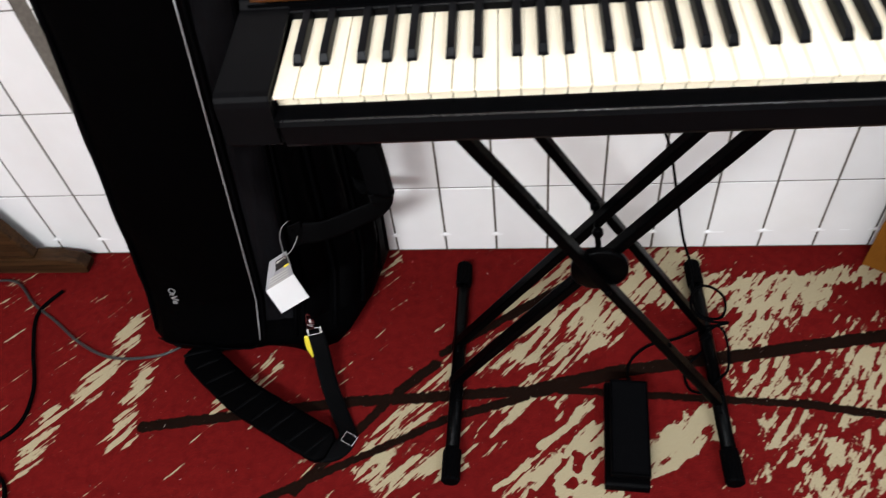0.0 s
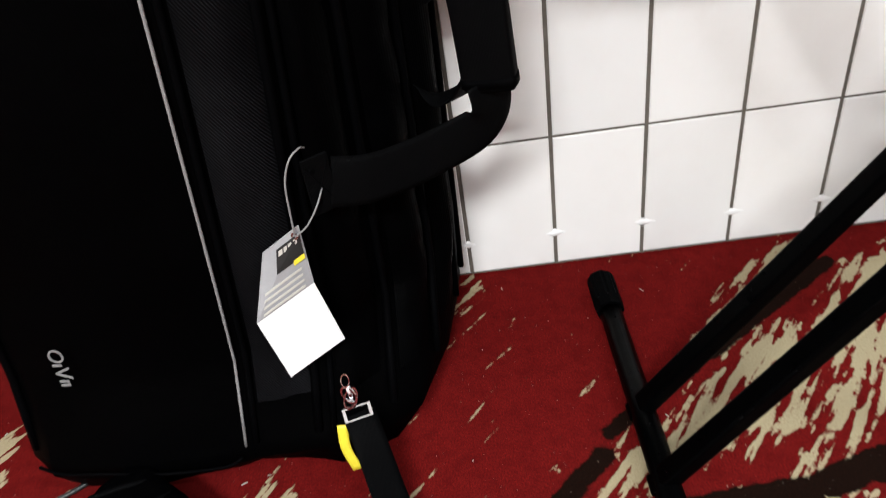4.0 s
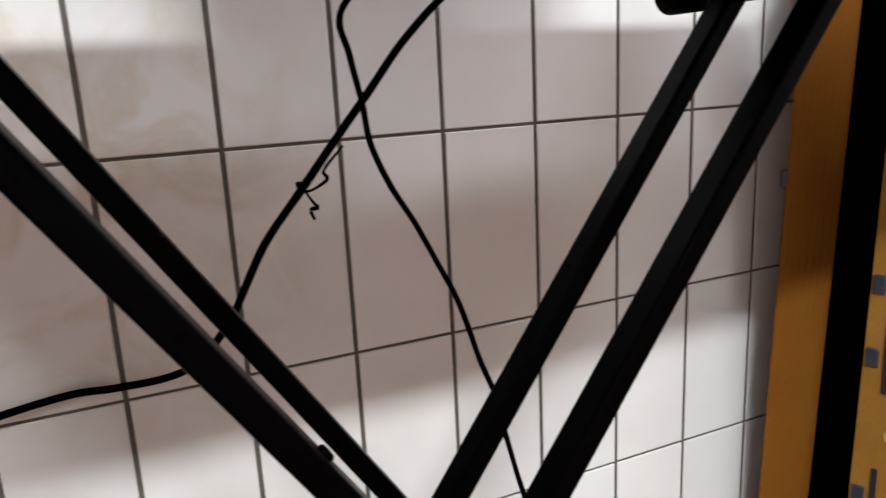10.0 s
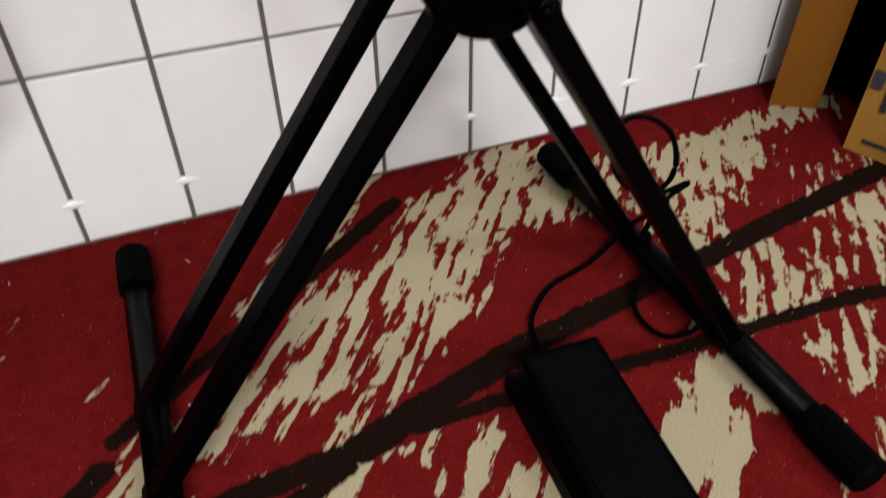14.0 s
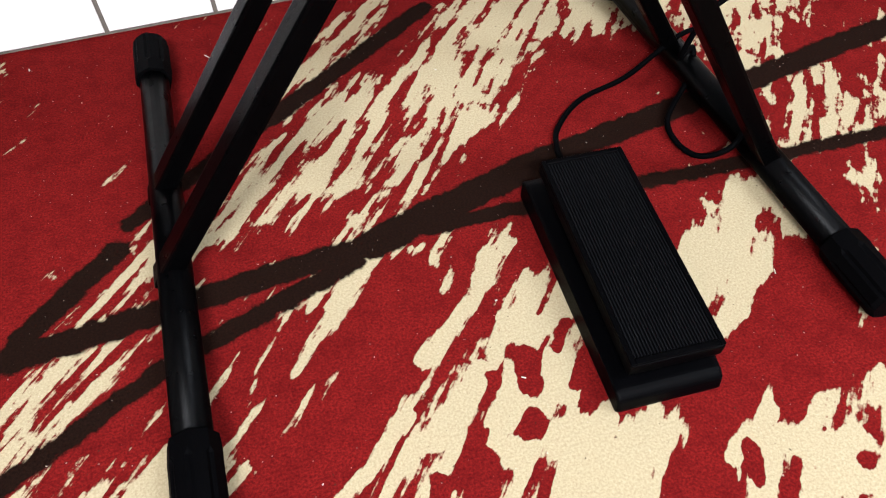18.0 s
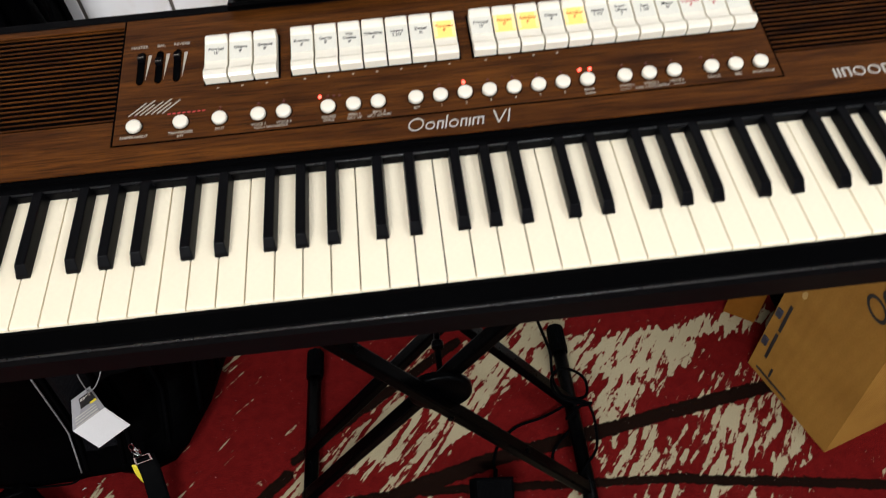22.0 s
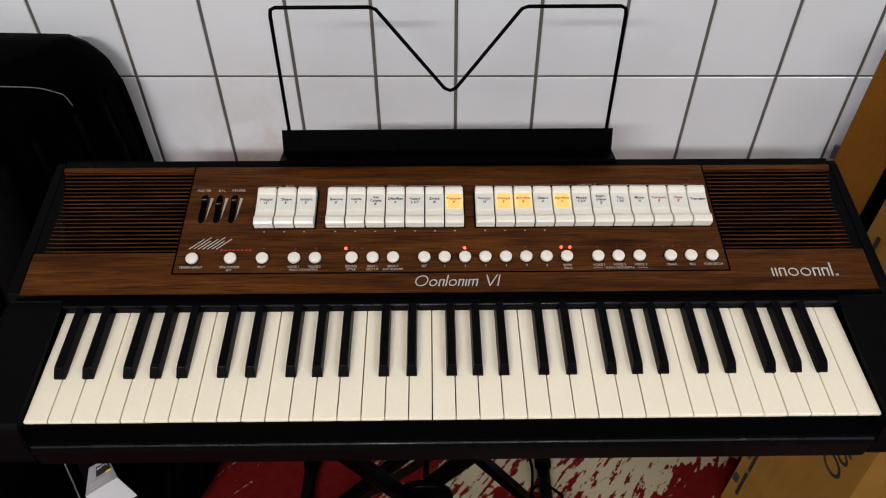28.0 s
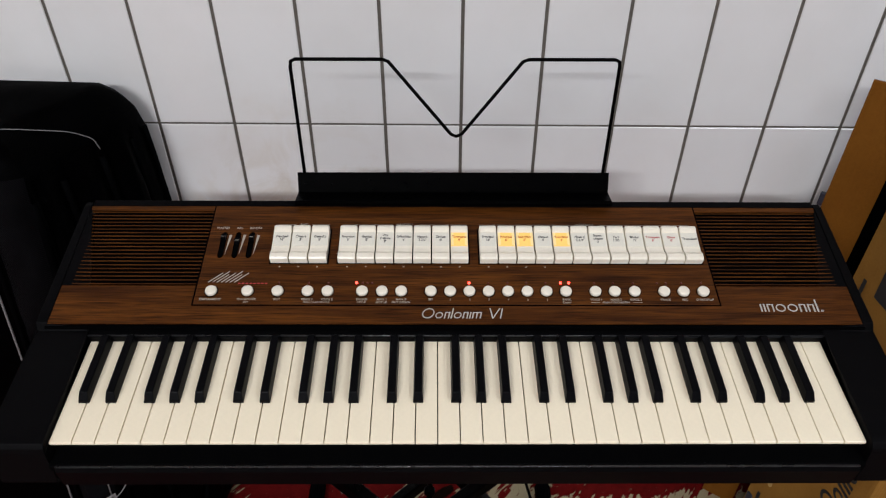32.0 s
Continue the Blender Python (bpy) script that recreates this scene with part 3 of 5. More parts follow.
def ring_flat(r0, r1, z0, z1, sides=32, a0=0.0, a1=2 * math.pi, bm=None, sx=1.0, cx=0.0, cy=0.0):
    """A flat ring, or an arc of one, with thickness."""
    own = bmesh.new()
    full = abs(a1 - a0 - 2 * math.pi) < 1e-6
    n = sides if full else sides + 1
    loops = []
    for k in range(n):
        a = a0 + (a1 - a0) * k / sides
        c, s = math.cos(a) * sx, math.sin(a)
        loops.append([own.verts.new((cx + c * r, cy + s * r, z)) for r, z in ((r0, z0), (r1, z0), (r1, z1), (r0, z1))])
    for i in range(sides):
        a, b = loops[i], loops[(i + 1) % n]
        for k in range(4):
            own.faces.new((a[k], a[(k + 1) % 4], b[(k + 1) % 4], b[k]))
    if not full:
        own.faces.new(loops[0])
        own.faces.new(loops[-1][::-1])
    return join(bm, own)


def words(name, text, size, material, parent, m, align="CENTER", label="", thick=0.0003, shear=0.0, bold=0.0):
    """Lettering as a thin raised mesh in the x-y plane of m."""
    cu = bpy.data.curves.new(name, "FONT")
    cu.body, cu.size, cu.align_x, cu.align_y, cu.extrude, cu.shear = text, size, align, "CENTER", thick, shear
    cu.resolution_u = 3
    cu.offset = bold * size
    tmp = bpy.data.objects.new("tmp", cu)
    me = bpy.data.meshes.new_from_object(tmp)
    bpy.data.objects.remove(tmp)
    bpy.data.curves.remove(cu)
    me.materials.clear()
    me.materials.append(material)
    return part(name, me, material, parent, label, m)


def marks(name, kinds, height, material, parent, m, label="", thick=0.0004, lean=0.0, weight=0.13, length=0.0):
    """A row of plain strokes and rings that stands in for a maker's lettering: O big ring, o ring, l tall bar, i short bar, n pair, m triple, v slanted pair, dot."""
    x, xh, w = 0.0, height * 0.62, height * weight
    glyphs = []
    for k in kinds:
        bm = bmesh.new()
        if k in "Oo":
            h = height if k == "O" else xh
            ring_flat(h / 2 - w, h / 2, 0, thick, 20, bm=bm, sx=0.82, cx=x + h * 0.41, cy=h / 2)
            x += h * 0.82
        elif k in "li":
            box(x, x + w, 0, height if k == "l" else xh, 0, thick, bm=bm)
            x += w
        elif k in "nm":
            c = 2 if k == "n" else 3
            for j in range(c):
                box(x + j * xh * 0.42, x + j * xh * 0.42 + w, 0, xh, 0, thick, bm=bm)
            box(x, x + xh * 0.42 * (c - 1) + w, xh - w, xh, thick * 0.1, thick * 0.9, bm=bm)
            x += xh * 0.42 * (c - 1) + w
        elif k == "V":
            c = x + height * 0.36
            for s in (1, -1):
                prism([(c - w / 2, 0), (c + w / 2, 0), (c + s * height * 0.33 + w / 2, height), (c + s * height * 0.33 - w / 2, height)], 0, thick * (1 + 0.05 * s), "z", bm=bm)
            x += height * 0.72
        elif k == ".":
            ring_flat(w * 0.4, w, 0, thick, 10, bm=bm, cx=x + w, cy=w)
            x += 2 * w
        else:
            x += height * 0.25
        x += height * 0.10
        if bm.verts:
            glyphs.append(bm)
        else:
            bm.free()
    k = length / (x - height * 0.10) if length else 1.0
    for bm in glyphs:
        for v in bm.verts:
            v.co.x = (v.co.x + v.co.y * lean - x / 2) * k
            v.co.y -= xh / 2
        part(name, bm, material, parent, label, m)

# ---- structure ----
floor = solid("floor", box(-3.6, 3.6, -6.2, 0.05, -0.08, 0.0), M_CARPET, "red carpet printed with sand-coloured streaks and dark brown branches", "carpet", kind="structure")
wall_north = solid("wall_north", box(-3.6, 3.6, 0.0022, 0.16, 0.0, CEIL), M_GROUT, "white tiled wall with grey grout lines", "wall", kind="structure")
for nm, b in (("wall_south", (-3.6, 3.6, -6.3, -6.2, 0, CEIL)), ("wall_west", (-3.7, -3.6, -6.2, 0.16, 0, CEIL)), ("wall_east", (3.6, 3.7, -6.2, 0.16, 0, CEIL))):
    solid(nm, box(*b), M_PLASTER, "plain white painted wall of the room", "wall", kind="structure")
solid("ceiling", box(-3.6, 3.6, -6.2, 0.16, CEIL, CEIL + 0.1), M_PLASTER, "plain white painted ceiling of the room", "ceiling", kind="structure")


# ---- digital organ ----
ORGAN_AT = pose(0.0196, -0.5841, 0.8976, 5.25, 0.52, 1.17)
REST_AT = pose(0.0160, -0.5730, 0.8890, 0, 0.2, 0.9)
organ = thing("keyboard_organ", "black keyboard organ with walnut panel, white tabs and keys", "keyboard", ORGAN_AT)
SLOPE = 6.92
PANEL_FLAT = pose(0, 0.1415, 0.0178, SLOPE, 0, 0)
PANEL = PANEL_FLAT @ Matrix.Translation((0, 0.0011, 0)) @ Matrix.Diagonal((1, 1.08, 1, 1))
LEN = 0.1667
# lower case and end blocks
case = part("case", prism([(0.004, -0.056), (0.328, -0.085), (0.328, -0.021), (0.004, -0.021)], -0.462, 0.462, bevel=0.003), M_SHELL, organ)
part("key_slip", box(-0.424, 0.424, -0.0165, 0.006, -0.030, -0.0195, 0.001), M_DARK, organ)
rail = prism([(-0.021, -0.024), (-0.0185, -0.0195), (-0.014, -0.0185), (-0.012, -0.022), (-0.012, -0.056), (-0.017, -0.056), (-0.0205, -0.050)], -0.4165, 0.4165)
part("rail_gap", box(-0.424, 0.424, -0.010, 0.004, -0.056, -0.031, 0.001), M_DARK, organ)
part("front_rail", rail, M_RAIL, organ, smooth=False)
# highlight lines of rail and fallboard, added as thin lighter tubes
part("rail_edge", tube([(-0.4160, -0.0175, -0.0188), (0.4160, -0.0175, -0.0188)], 0.0011, 8, up=(0, 0, 1)), M_EDGE, organ, "thin lighter strip that draws the highlight on the rail edge", None, True)
part("strip_edge", tube([(-0.436, 0.1320, 0.0092), (0.436, 0.1320, 0.0092)], 0.0009, 8, up=(0, 0, 1)), M_EDGE, organ, "", None, True)
side = [(-0.017, -0.052), (-0.0115, -0.004), (-0.0098, 0.002), (-0.0055, 0.0066), (0.001, 0.0080), (0.138, 0.0102), (0.144, 0.0190), (0.321, 0.0410), (0.329, 0.0395), (0.331, 0.031), (0.331, -0.078), (0.323, -0.085), (-0.012, -0.058)]
for s in (-1, 1):
    lo, hi = sorted((s * 0.4238, s * 0.4835))
    bm = prism(side, lo, hi, bevel=0.0012, segments=2)
    for v in bm.verts:  # the ends draw in a little towards the back
        k = max(0.0, v.co.y - 0.14) / 0.17
        if abs(v.co.x) > 0.45:
            v.co.x -= s * 0.003 * k
        elif v.co.y > 0.141:
            v.co.x = s * 0.4708
    part("end_block", bm, M_SHELL, organ, "matt black moulded end block")
part("fallboard_strip", prism([(0.1305, -0.004), (0.1305, 0.0080), (0.133, 0.0095), (0.1390, 0.0095), (0.1390, -0.004)], -0.4365, 0.4365), M_RAIL, organ)
part("fallboard_lip", prism([(0.1390, -0.004), (0.1390, 0.0150), (0.147, 0.0150), (0.147, -0.004)], -0.4735, 0.4735), M_DARK, organ)
part("back_case", prism([(0.147, -0.02), (0.147, 0.0075), (0.318, 0.0285), (0.329, 0.0285), (0.329, -0.02)], -0.4640, 0.4640), M_SHELL, organ)
part("rear_trim", prism([(0.3205, 0.030), (0.3215, 0.0405), (0.3300, 0.0425), (0.3315, 0.030)], -0.4690, 0.4690, bevel=0.001), M_SHELL, organ)


def panel_piece(outline, thick=0.0016):
    return prism(outline, -thick, 0.0, "z")


def edge_x(s):
    return 0.4703


# walnut panel: front strip, centre field and the frame round the grilles
GR0, GR1 = 0.0495, 0.1600
XI0, XI1 = 0.3108, 0.3108
ix = lambda s: XI0 - (XI0 - XI1) * s / LEN
part("panel", panel_piece([(-ix(0.0235), 0.0235), (ix(0.0235), 0.0235), (ix(LEN), LEN), (-ix(LEN), LEN)]), M_WOOD, organ, "walnut control panel", PANEL)
part("panel_strip", panel_piece([(-edge_x(0), 0), (edge_x(0), 0), (edge_x(0.0228), 0.0228), (-edge_x(0.0228), 0.0228)]), M_WOOD, organ, "", PANEL)
for s in (-1, 1):
    o = lambda a, b: sorted([(s * ix(a) + s * 0.0012, a), (s * edge_x(a), a)]) + sorted([(s * ix(b) + s * 0.0012, b), (s * edge_x(b), b)])[::-1]
    part("panel_end", panel_piece(o(0.0228, GR0)), M_WOOD, organ, "", PANEL)
    part("panel_top_strip", panel_piece(o(GR1, LEN)), M_WOOD, organ, "", PANEL)
    gr = part("speaker_grille", prism(o(GR0, GR1), -0.0085, -0.0070, "z"), M_DARK, organ, "slotted speaker grille", PANEL)
    n = 21
    for k in range(n):
        a = GR0 + (GR1 - GR0) * (k + 0.62) / n
        part("grille_slat", prism(o(a, a + 0.0010), -0.0026, -0.0014, "z"), M_WOOD, gr)
# fine black outline round the centre field
for a, b in (((-ix(0.0235), 0.0235), (ix(0.0235), 0.0235)), ((-ix(0.0235), 0.0235), (-ix(LEN), LEN)), ((ix(0.0235), 0.0235), (ix(LEN), LEN))):
    part("outline", tube([(*a, 0.0), (*b, 0.0)], 0.0008, 6), M_DARK, organ, "", PANEL)

# keys
WK = 0.0235
wprof = [(0.009, -0.020), (0.009, -0.0050), (0.0003, -0.0046), (-0.0008, -0.0038), (-0.0008, -0.0010), (0.0, 0.0), (0.1308, 0.0), (0.1308, -0.020)]
white = mesh_of("white_key", prism(wprof, -WK / 2 + 0.0006, WK / 2 - 0.0006, bevel=0.0003, segments=1), M_KEYW)
random.seed(4)
for k in range(36):
    part("white_key", white, None, organ, "", pose(-0.423 + WK * (k + 0.5), 0, random.uniform(-0.0002, 0.0002)))
bm = bmesh.new()
lo = [(-0.0056, 0.0469, -0.002), (0.0056, 0.0469, -0.002), (0.0056, 0.1308, -0.002), (-0.0056, 0.1308, -0.002)]
mid = [(-0.0054, 0.0476, 0.0035), (0.0054, 0.0476, 0.0035), (0.0052, 0.1308, 0.0035), (-0.0052, 0.1308, 0.0035)]
top = [(-0.0043, 0.0539, 0.0112), (0.0043, 0.0539, 0.0112), (0.0043, 0.1308, 0.0122), (-0.0043, 0.1308, 0.0122)]
lv = [[bm.verts.new(q) for q in row] for row in (lo, mid, top)]
for a, b in zip(lv, lv[1:]):
    for i in range(4):
        bm.faces.new((a[i], a[(i + 1) % 4], b[(i + 1) % 4], b[i]))
bm.faces.new(lv[2])
bm.faces.new(lv[0][::-1])
bmesh.ops.bevel(bm, geom=[e for e in bm.edges if all(v.co.z > 0.003 for v in e.verts)], offset=0.0009, segments=2, profile=0.6, affect="EDGES")
black = mesh_of("black_key", bm, M_KEYB)
for o in range(5):
    for b, off in ((1, -0.0025), (2, 0.0025), (4, -0.0034), (5, 0.0), (6, 0.0034)):
        part("black_key", black, None, organ, "", pose(-0.423 + WK * (7 * o + b) + off, 0, 0))


# stop tabs
def tab_meshes(w):
    prof = [(0.0, 0.0), (0.0, 0.0090), (0.0018, 0.0108), (0.0068, 0.0112), (0.0092, 0.0098), (0.0115, 0.0082), (0.0165, 0.0076), (0.0388, 0.0098), (0.0406, 0.0124), (0.0438, 0.0136), (0.0470, 0.0124), (0.0483, 0.0090), (0.0485, 0.0)]
    bm = prism(prof, -w / 2 + 0.0008, w / 2 - 0.0008)
    outline = [e for e in bm.edges if abs(e.verts[0].co.x - e.verts[1].co.x) < 1e-6]
    ridge = [e for e in outline if min(v.co.y for v in e.verts) > 0.0400 and max(v.co.z for v in e.verts) > 0.005]
    bmesh.ops.bevel(bm, geom=ridge, offset=0.0019, segments=3, profile=0.5, affect="EDGES")
    low = [e for e in bm.edges if abs(e.verts[0].co.x - e.verts[1].co.x) < 1e-6 and max(v.co.y for v in e.verts) < 0.0389 and max(v.co.z for v in e.verts) > 0.005]
    bmesh.ops.bevel(bm, geom=low, offset=0.0006, segments=2, profile=0.5, affect="EDGES")
    tab = mesh_of("stop_tab", bm, M_TAB)
    win = mesh_of("tab_label", box(-w / 2 + 0.0014, w / 2 - 0.0014, -0.0015, 0.0170, 0.0, 0.0005), M_LABEL)
    return tab, win


TABS = [
    (-0.2281, -0.1579, ["Principal\n16'", "Oktave\n8'", "Gedackt\n8'"], ()),
    (-0.1458, 0.0151, ["Bourdon\n8'", "Gamba\n8'", "Vox\nCeleste\n8'", "Offenfl\u00f6te\n4'", "Nasard\n2 2/3'", "Zimbel\nIII", "Trompete\n8'"], (6,)),
    (0.0279, 0.3028, ["Principal\n16'", "Principal\n8'", "Rohrfl\u00f6te\n8'", "Oktave\n4'", "Rohrfl\u00f6te\n4'", "Nasard\n2 2/3'", "Super-\noktave\n2'", "Terz\n1 3/5'", "Mixtur\nIV", "Trompete\n8'", "Oboe\n8'", "Tremulant"], (1, 2, 4)),
]
for x0, x1, names, lit in TABS:
    w = (x1 - x0) / len(names)
    tab, win = tab_meshes(w)
    part("tab_well", box(x0 - 0.0012, x1 + 0.0012, 0.0795, 0.1310, 0.0001, 0.0006), M_DARK, organ, "", PANEL)
    for k, text in enumerate(names):
        at = PANEL @ pose(x0 + w * (k + 0.5), 0.0807, 0)
        ob = part("stop_tab", tab, None, organ, "lit white stop tab" if k in lit else "", at)
        tilt = math.degrees(math.atan2(0.0022, 0.0223))
        me = win
        if k in lit:
            me = win.copy()
            me.materials.clear()
            me.materials.append(M_LIT)
        lab = part("tab_label", me, None, ob, "amber lit label" if k in lit else "", pose(0, 0.0212, 0.00800, tilt, 0, 0))
        if k in lit:
            for e0, e1 in ((-w / 2 + 0.0018, -w / 2 + 0.0044), (w / 2 - 0.0044, w / 2 - 0.0018)):
                part("lit_edge", box(e0, e1, 0.0, 0.0170, 0.0005, 0.0007), M_LITEDGE, lab)
        ink = M_LITINK if k in lit else M_REDINK if len(names) == 12 and k in (9, 10) else M_INK
        words("lettering", text, 0.0043, ink, ob, pose(0, 0.0300, 0.00950, tilt, 0, 0), thick=0.0001, bold=0.015)

# round push buttons
BUTTONS = [-0.2916, -0.2488, -0.2132, -0.1776, -0.1541, -0.1131, -0.0895, -0.0666, -0.0315, -0.0085, 0.0145, 0.0374, 0.0605, 0.0835, 0.1065, 0.1296, 0.1649, 0.1880, 0.2118, 0.2472, 0.2704, 0.2942]
button = mesh_of("push_button", lathe([(0.0069, -0.001), (0.0069, 0.0030), (0.0064, 0.0040), (0.0050, 0.0044)], 24), M_TAB, True)
collar = mesh_of("button_collar", ring_flat(0.0070, 0.0080, -0.0005, 0.0004, 24), M_DARK)
for x in BUTTONS:
    b = part("push_button", button, None, organ, "", PANEL_FLAT @ pose(x, 0.0460, 0))
    part("button_collar", collar, None, b)
CAPT = {0: "TEMPERAMENT", 1: "TRANSPOSER\nINT", 2: "SPLIT", 3: "VOICE 1", 4: "VOICE 2", 5: "SOUND\nSTYLE", 6: "MAN. I\nOCT UP", 7: "MAN. II\nOCT DOWN", 8: "SET", 9: "1", 10: "2", 11: "3", 12: "4", 13: "5", 14: "6", 15: "BANK\nDemo", 16: "VOICE 1", 17: "VOICE 2", 18: "VOICE 3", 19: "TRACK", 20: "REC", 21: "START/STOP"}
for k, text in CAPT.items():
    words("lettering", text, 0.0038, M_PRINT, organ, PANEL @ pose(BUTTONS[k], 0.0312 - 0.0018 * text.count("\n"), 0.0002), thick=0.0001, bold=0.01)
for text, x, s in (("BASS", -0.193, 0.1382), ("MANUAL I", -0.065, 0.1382), ("MANUAL II", 0.165, 0.1382), ("MASTER", -0.2945, 0.1325), ("BAL.", -0.2730, 0.1325), ("REVERB", -0.2535, 0.1325), ("MAN I ORCHESTRA", -0.166, 0.0275), ("MAN II ORCHESTRA", 0.188, 0.0275)):
    words("lettering", text, 0.0046 if s > 0.1 else 0.0036, M_PRINT, organ, PANEL @ pose(x, s, 0.0002), thick=0.0001)
for x0, x1, s in ((-0.226, -0.203, 0.1382), (-0.183, -0.160, 0.1382), (-0.144, -0.080, 0.1382), (-0.050, 0.013, 0.1382), (0.030, 0.148, 0.1382), (0.183, 0.300, 0.1382), (0.158, 0.168, 0.0275), (0.208, 0.219, 0.0275)):
    part("print_rule", box(x0, x1, s - 0.0002, s + 0.0002, 0.0001, 0.0003), M_PRINT, organ, "", PANEL)
# slanted list of temperaments: unreadable, so plain bars
for k in range(7):
    x = -0.298 + k * 0.0052
    part("print_bar", box(0, 0.020 + 0.004 * math.sin(k * 2.1), -0.0006, 0.0006, 0.0001, 0.0003), M_PRINT, organ, "", PANEL @ pose(x, 0.0540, 0, 0, 0, 42))
for k in range(8):
    part("print_bar", box(0, 0.0028, -0.0007, 0.0007, 0.0001, 0.0003), M_REDINK, organ, "", PANEL @ pose(-0.262 + k * 0.0046, 0.0525, 0))
for x0, n in ((-0.216, 3), (-0.134, 7), (0.039, 4)):
    for k in range(n):
        part("print_bar", box(-0.0011, 0.0011, -0.0006, 0.0006, 0.0001, 0.0003), M_PRINT, organ, "", PANEL @ pose(x0 + k * 0.023, 0.0760, 0))
# lights by the buttons
led = mesh_of("red_light", lathe([(0.0016, -0.0005), (0.0016, 0.0010), (0.0009, 0.0016)], 10), M_LED, True)
off_led = mesh_of("dark_light", lathe([(0.0012, -0.0005), (0.0012, 0.0006), (0.0007, 0.0010)], 10), M_OFFLED, True)
for x in (-0.1205, 0.0145, 0.1245, 0.1345):
    part("red_light", led, None, organ, "glowing red indicator", PANEL @ pose(x, 0.0535, 0))
for x in (-0.2916, -0.2132, -0.1776, -0.1541, -0.1131, -0.1075, -0.1020, 0.1649, 0.1880, 0.2118, 0.2410, 0.2520, 0.2704, 0.2942, -0.0085, 0.0374, 0.0605, 0.0835, 0.1065):
    part("dark_light", off_led, None, organ, "", PANEL @ pose(x, 0.0535, 0))
# three slide controls with tapering scales
for x, knob in ((-0.2912, 0.118), (-0.2738, 0.112), (-0.2564, 0.117)):
    slot = prism([(0.0036 * math.cos(a), 0.107 + 0.0145 * (1 if math.sin(a) > 0 else -1) + 0.0046 * math.sin(a)) for a in [2 * math.pi * k / 20 for k in range(20)]], 0.0001, 0.0005, "z")
    sl = part("slide_control", slot, M_DARK, organ, "", PANEL @ pose(x, 0, 0))
    part("slide_knob", prism([(knob - 0.004, 0.0), (knob - 0.003, 0.004), (knob, 0.0028), (knob + 0.003, 0.004), (knob + 0.004, 0.0)], -0.0030, 0.0030, bevel=0.0004), M_KEYB, sl, "", pose(0, 0, 0.0006))
    # pale line laid on the knob in place of its white glint
    part("knob_glint", box(-0.0026, 0.0026, knob - 0.0002, knob + 0.0002, 0.0031, 0.0036), M_PRINT, sl)
    part("scale_wedge", prism([(0.0052, 0.0925), (0.0096, 0.122), (0.0062, 0.122)], 0.0001, 0.0004, "z"), M_PRINT, sl)
marks("name_mark", "Oonlonim Vl", 0.0130, M_WHITE, organ, PANEL @ pose(0.0045, 0.0105, 0.0004), "pale maker's lettering", lean=0.18, length=0.093, weight=0.085)
marks("maker_mark", "iinoonnl.", 0.0160, M_WHITE, organ, PANEL @ pose(0.395, 0.0205, 0.0004), "pale maker's lettering", weight=0.075, length=0.074)

# music rest
rest = thing("music_rest", "black wire music rest with a folded steel ledge", "music stand", REST_AT)
ledge = prism([(0.2995, 0.0830), (0.2995, 0.0870), (0.3040, 0.0885), (0.3300, 0.0835), (0.3400, 0.1080), (0.3415, 0.1075), (0.3310, 0.0815), (0.3040, 0.0830)], -0.205, 0.205)
part("ledge", ledge, M_METAL, rest, "black folded steel ledge")
z_of = lambda z: 0.342 + (z - 0.112) * 0.15
pts = [(-0.1955, 0.1085), (-0.2000, 0.2480), (-0.1990, 0.2545), (-0.1935, 0.2570), (-0.0880, 0.2570), (-0.0810, 0.2545), (-0.0040, 0.1618), (0.0028, 0.1588), (0.0098, 0.1618), (0.0830, 0.2545), (0.0900, 0.2570), (0.1945, 0.2570), (0.2000, 0.2545), (0.2010, 0.2480), (0.1965, 0.1085)]
part("wire", tube([(x, z_of(z) - 0.002, z) for x, z in pts], 0.0022, 10, up=(0, 1, 0)), M_METAL, rest, "bent black wire frame", smooth=True)

# ---- folding stand ----
stand = thing("keyboard_stand", "black double-braced folding steel keyboard stand", "stand", pose(-0.0155, -0.35, 0))
AT = Matrix.Translation((0.0155, 0.35, 0))
BRACES = [(-0.306, 0.2710, -0.387), (-0.305, 0.2732, -0.293), (0.233, -0.2898, -0.430), (0.232, -0.2792, -0.250)]
for x0, x1, y in BRACES:
    part("brace", beam((x0, y, 0.012), (x1, y, 0.806), 0.0165, 0.0244), M_METAL, stand, "", AT)


def brace_x(k, z):
    """Where the centre line of a brace lies at a height."""
    return BRACES[k][0] + (BRACES[k][1] - BRACES[k][0]) * (z - 0.012) / 0.794


for x, y_front in ((-0.294, -0.608), (0.227, -0.597)):
    foot = part("foot_bar", tube([(x, y_front + 0.02, 0.0198), (x, -0.105, 0.0198)], 0.0140, 20), M_METAL, stand, "", AT, True)
    for y0, y1 in ((y_front, -0.545), (-0.066, -0.150)):
        prof = [(0.0160, 0.0), (0.0190, 0.004), (0.0190, 0.048), (0.0178, 0.0658), (0.0143, 0.066)]
        cap = lathe(prof, 8)
        bmesh.ops.bevel(cap, geom=[e for e in cap.edges if e.calc_length() > 0.03], offset=0.003, segments=2, affect="EDGES")
        turn = pose(x, y0, 0.0198, -90 if y1 > y0 else 90, 0, 0)
        part("rubber_foot", cap, M_RUBBER, foot, "eight-sided rubber foot", turn)
